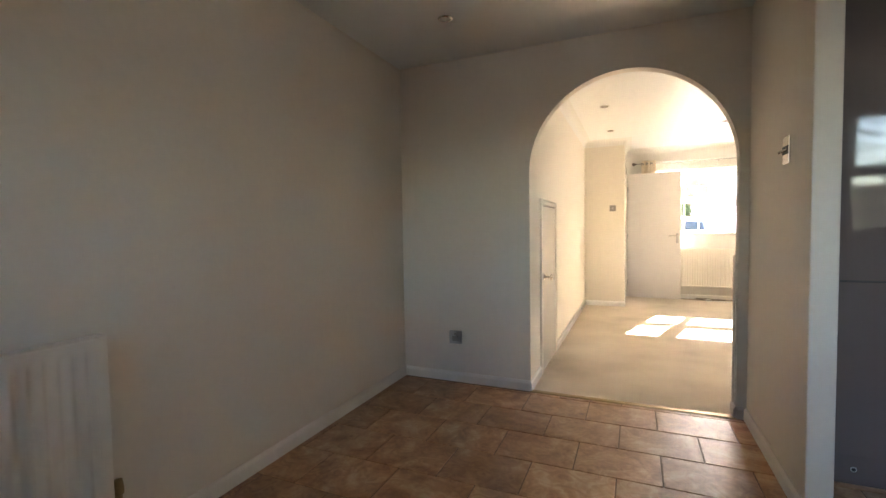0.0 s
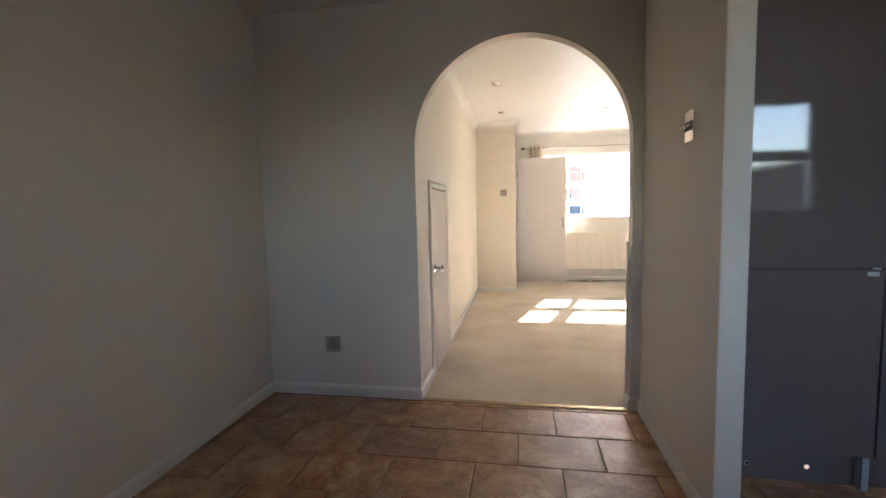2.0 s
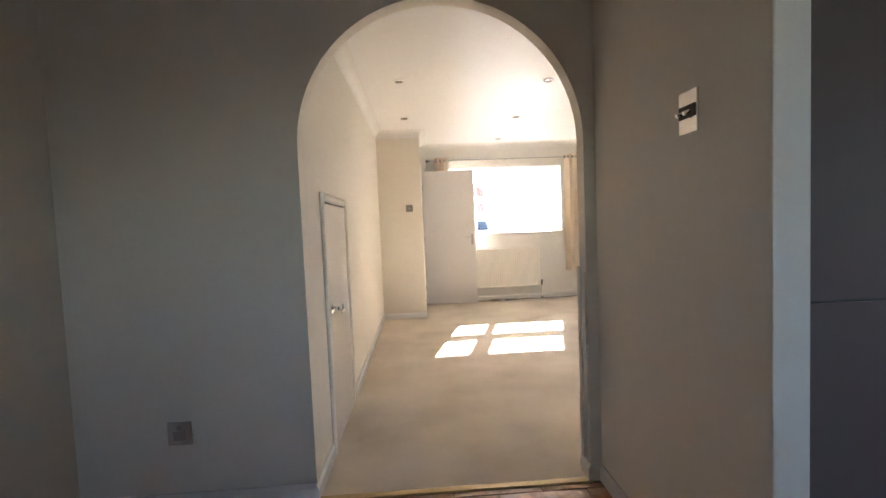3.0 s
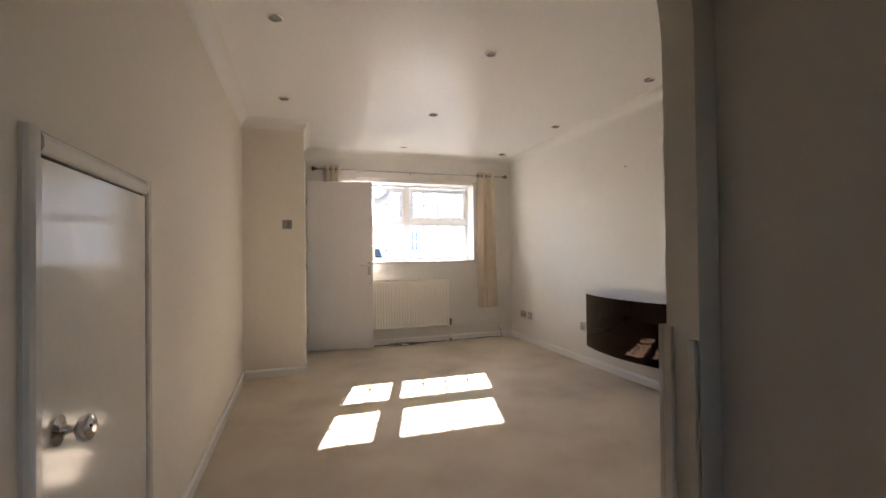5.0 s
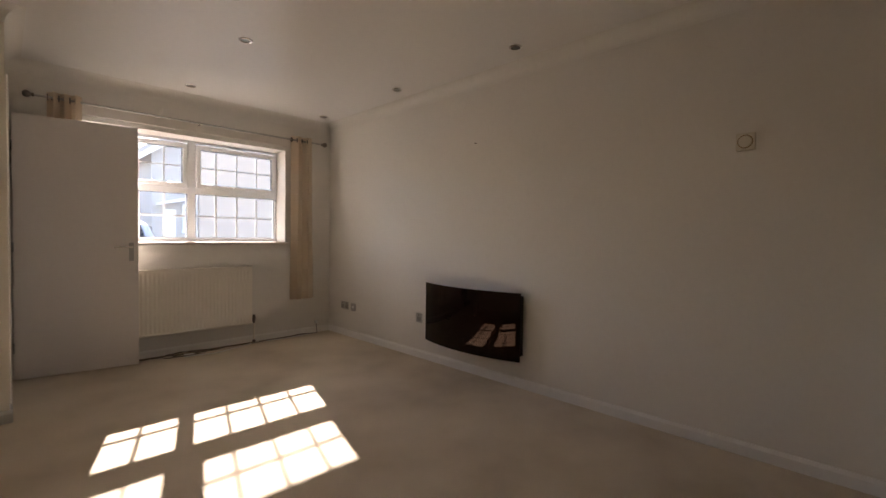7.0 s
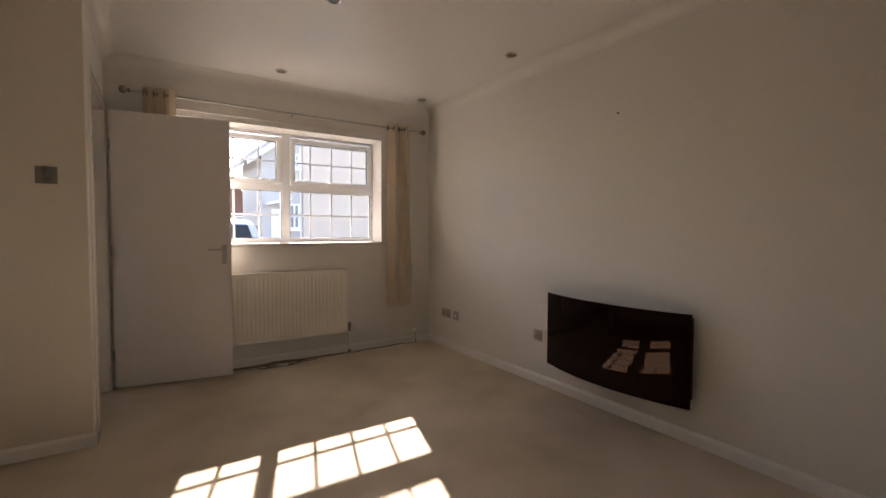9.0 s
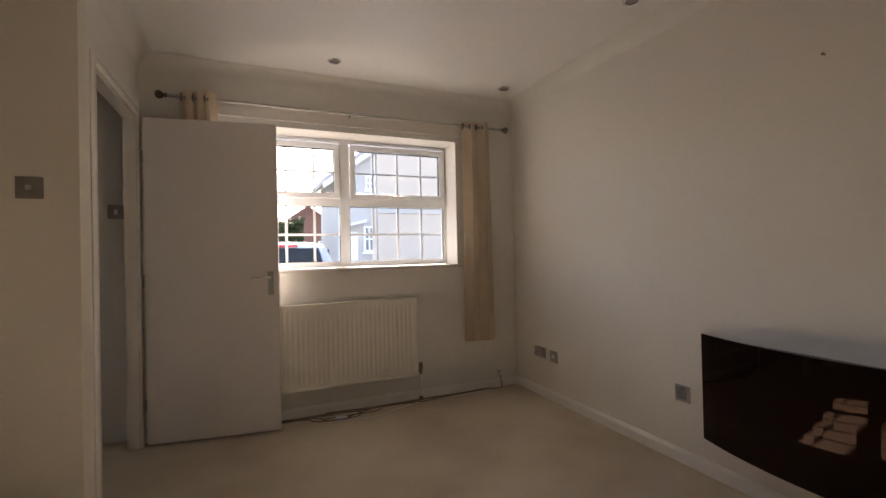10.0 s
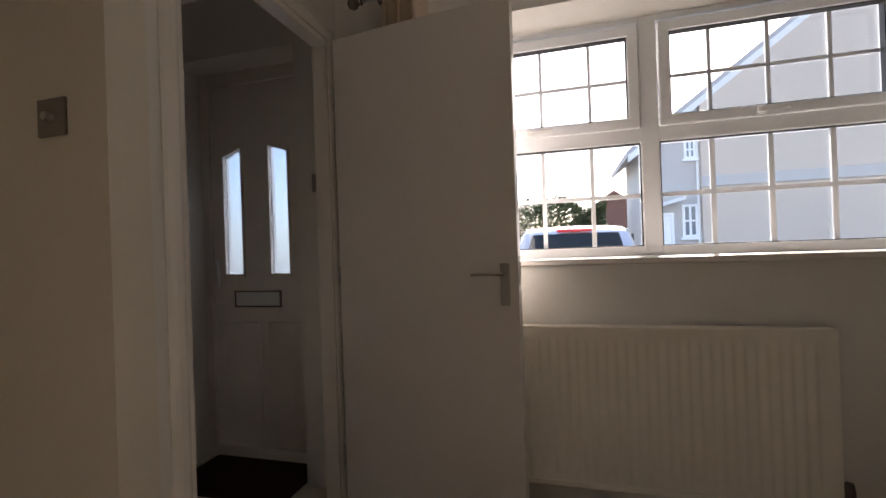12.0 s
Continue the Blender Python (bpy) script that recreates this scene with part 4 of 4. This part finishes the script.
def conifer(x, y, h, seed):
    """A narrow fir: a tapered trunk, drooping boughs and many small needle sprays."""
    rnd = random.Random(seed)
    t = thing("conifer", "dark green fir tree in the back garden", "tree")
    part("trunk", bm_lathe([(0.10, GZ), (0.07, h * 0.5), (0.012, h)], 10, "z", (x, y, 0)), BARK, t)
    verts, faces = [], []
    bough = bmesh.new()
    for i in range(70):
        z = 0.4 + (h - 0.5) * (i / 70) ** 0.9
        ln = 0.22 + 1.05 * (1 - z / h) * rnd.uniform(0.7, 1.1)
        a = i * 2.4 + rnd.uniform(-0.3, 0.3)
        tip = Vector((x + ln * math.cos(a), y + ln * math.sin(a), z - 0.22 * ln))
        root = Vector((x, y, z))
        join(bough, bm_tube([root, (root + tip) / 2 + Vector((0, 0, 0.03)), tip], 0.011, 4))
        for k in range(42):
            u = rnd.random() ** 0.7
            c = root.lerp(tip, u) + Vector((rnd.gauss(0, 0.05), rnd.gauss(0, 0.05), rnd.gauss(-0.02, 0.035)))
            d = Vector((rnd.gauss(0, 1), rnd.gauss(0, 1), rnd.gauss(-0.4, 0.4))).normalized()
            w = d.cross(Vector((0, 0, 1))).normalized() * rnd.uniform(0.010, 0.02)
            q = len(verts)
            s = rnd.uniform(0.05, 0.11)
            verts += [tuple(c - d * s), tuple(c + w), tuple(c + d * s), tuple(c - w)]
            faces.append((q, q + 1, q + 2, q + 3))
    part("boughs", bough, BARK, t)
    me = bpy.data.meshes.new("needles")
    me.from_pydata(verts, [], faces)
    me.materials.append(LEAF)
    nd = new("needles", me)
    nd.parent = t
    tagged(nd, kind="stuff")


conifer(4.62, -6.0, 5.2, 12)


def hedge(x0, x1, y0, y1, h, seed):
    """A clipped hedge of many small leaves over a dark core of twigs."""
    rnd = random.Random(seed)
    hd = thing("hedge", "leafy green garden hedge behind the parked car", "hedge")
    verts, faces = [], []
    n = 26000
    for _ in range(n):
        x, y = rnd.uniform(x0, x1), rnd.uniform(y0, y1)
        top = h + 0.16 * math.sin(x * 1.9) + 0.12 * math.sin(x * 5.3 + 1) + rnd.gauss(0, 0.06)
        z = GZ + (top - GZ) * rnd.random() ** 0.6
        a, b, s = rnd.uniform(0, 6.28), rnd.uniform(-0.8, 0.8), rnd.uniform(0.04, 0.10)
        d = Vector((math.cos(a) * math.cos(b), math.sin(a) * math.cos(b), math.sin(b)))
        u = d.cross(Vector((0.2, 0.1, 1))).normalized()
        c = Vector((x, y, z))
        i = len(verts)
        verts += [c - d * s, c + u * s * 0.45, c + d * s, c - u * s * 0.45]
        faces.append((i, i + 1, i + 2, i + 3))
    me = bpy.data.meshes.new("leaves")
    me.from_pydata([tuple(v) for v in verts], [], faces)
    me.materials.append(LEAF)
    lv = new("leaves", me)
    lv.parent = hd
    tagged(lv, kind="stuff")
    tw = bmesh.new()
    for i in range(40):
        x = x0 + (x1 - x0) * (i + 0.5) / 40
        join(tw, bm_tube([(x, (y0 + y1) / 2, GZ), (x + rnd.uniform(-0.1, 0.1), (y0 + y1) / 2 + rnd.uniform(-0.1, 0.1), h * 0.5), (x + rnd.uniform(-0.2, 0.2), (y0 + y1) / 2 + rnd.uniform(-0.2, 0.2), h * 0.92)], 0.018, 5))
    part("stems", tw, BARK, hd)


hedge(-4.0, 2.5, 21.0, 22.0, 2.40, 5)


def car(m):
    """A small hatchback: local -y is its rear."""
    c = thing("parked_car", "silver hatchback parked on the drive, rear window dark", "car", m)
    W = 0.83
    side = [(0.05, 0.30), (0.0, 0.55), (0.03, 0.88), (0.10, 0.97), (0.42, 1.40), (0.75, 1.485), (1.6, 1.50), (2.2, 1.44), (2.95, 1.02), (3.75, 0.86), (3.95, 0.66), (3.98, 0.32), (3.9, 0.22), (0.15, 0.22)]
    bm = bmesh.new()
    secs = (-1.0, -0.94, -0.6, 0.0, 0.6, 0.94, 1.0)
    rows = []
    for s in secs:
        r = []
        for y, z in side:
            tuck = 0.20 * max(0.0, (z - 0.92)) / 0.58
            crown = -0.035 * abs(s) ** 3 if z > 1.2 else 0.0
            e = 0.05 * (abs(s) > 0.97)
            r.append(bm.verts.new((s * W * (1 - tuck), y + (e if y < 1 else -e if y > 3 else 0), z + crown - (0.03 if abs(s) > 0.97 and z > 1.3 else 0))))
        rows.append(r)
    for a, b in zip(rows, rows[1:]):
        for j in range(len(side)):
            k = (j + 1) % len(side)
            bm.faces.new((a[j], a[k], b[k], b[j]))
    bm.faces.new(rows[0])
    bm.faces.new(rows[-1])
    bmesh.ops.recalc_face_normals(bm, faces=bm.faces[:])
    part("body", bm, CARP, c, curved=True)
    rw = bmesh.new()
    v = [rw.verts.new(p) for p in ((-0.62, 0.118, 0.985), (0.62, 0.118, 0.985), (0.54, 0.395, 1.365), (-0.54, 0.395, 1.365), (-0.62, 0.105, 0.99), (0.62, 0.105, 0.99), (0.54, 0.38, 1.372), (-0.54, 0.38, 1.372))]
    for f in ((0, 1, 2, 3), (7, 6, 5, 4), (0, 4, 5, 1), (1, 5, 6, 2), (2, 6, 7, 3), (3, 7, 4, 0)):
        rw.faces.new([v[i] for i in f])
    part("rear_window", rw, CARG, c)
    part("brake_light", bm_box(-0.22, 0.36, 1.395, 0.22, 0.42, 1.43, 0.01), REDL, c, "red high-level brake light")
    for s in (-1, 1):
        part("tail_light", bm_box(s * 0.70 - 0.09, -0.01, 0.62, s * 0.70 + 0.09, 0.09, 0.93, 0.02), REDL, c)
        part("side_window", bm_prism([(0.55, 1.0), (0.72, 1.36), (2.1, 1.36), (2.75, 1.02)], "x", s * 0.735, s * 0.765), CARG, c)
        for y in (0.72, 3.15):
            w = part("wheel", bm_lathe([(0.20, -0.10), (0.29, -0.10), (0.31, -0.07), (0.31, 0.07), (0.29, 0.10), (0.20, 0.10)], 28, "x", (s * 0.73, y, 0.31)), RUBBER, c)
            part("rim", bm_lathe([(0.20, -0.09), (0.19, 0.09)], 20, "x", (s * 0.735, y, 0.31)), STEEL, w)
    part("bumper", bm_box(-0.80, -0.05, 0.32, 0.80, 0.10, 0.56, 0.03), CARP, c)
    part("number_plate", bm_box(-0.26, -0.015, 0.68, 0.26, 0.03, 0.79, 0.004), WPLASTIC, c)
    return c


car(pose(1.38, 13.0, GZ))

# floor tiles
tw, th, gap = 0.390, 0.294, 0.006
tb = bm_box(0, 0, -0.010, tw - gap, th - gap, 0.0, 0.0016, seg=1)
tile_me = bpy.data.meshes.new("tile")
tb.to_mesh(tile_me)
tb.free()
tile_me.materials.append(TILE)
row = 0
y = 4.304 + gap / 2
clips = {}
while y > KB - 0.3:
    x = (0.360 if row % 2 == 0 else 0.555) - 6 * tw
    while x < 3.9:
        x0, x1 = max(x, KX), min(x + tw - gap, KR)
        y0, y1 = max(y, KB), min(y + th - gap, YA0 - 0.03)
        if x1 - x0 > 0.02 and y1 - y0 > 0.02 and not (x0 > 1.2 and y0 > 3.8):
            full = abs(x1 - x0 - (tw - gap)) < 1e-6 and abs(y1 - y0 - (th - gap)) < 1e-6
            if full:
                me = tile_me
            else:
                key = (round(x1 - x0, 4), round(y1 - y0, 4))
                if key not in clips:
                    b = bm_box(0, 0, -0.010, key[0], key[1], 0.0, 0.0016, seg=1)
                    clips[key] = bpy.data.meshes.new("tile")
                    b.to_mesh(clips[key])
                    b.free()
                    clips[key].materials.append(TILE)
                me = clips[key]
            t = new("tile", me)
            t.location = (x0, y0, 0.0)
            t.parent = kfloor
        x += tw
    y -= th
    row += 1
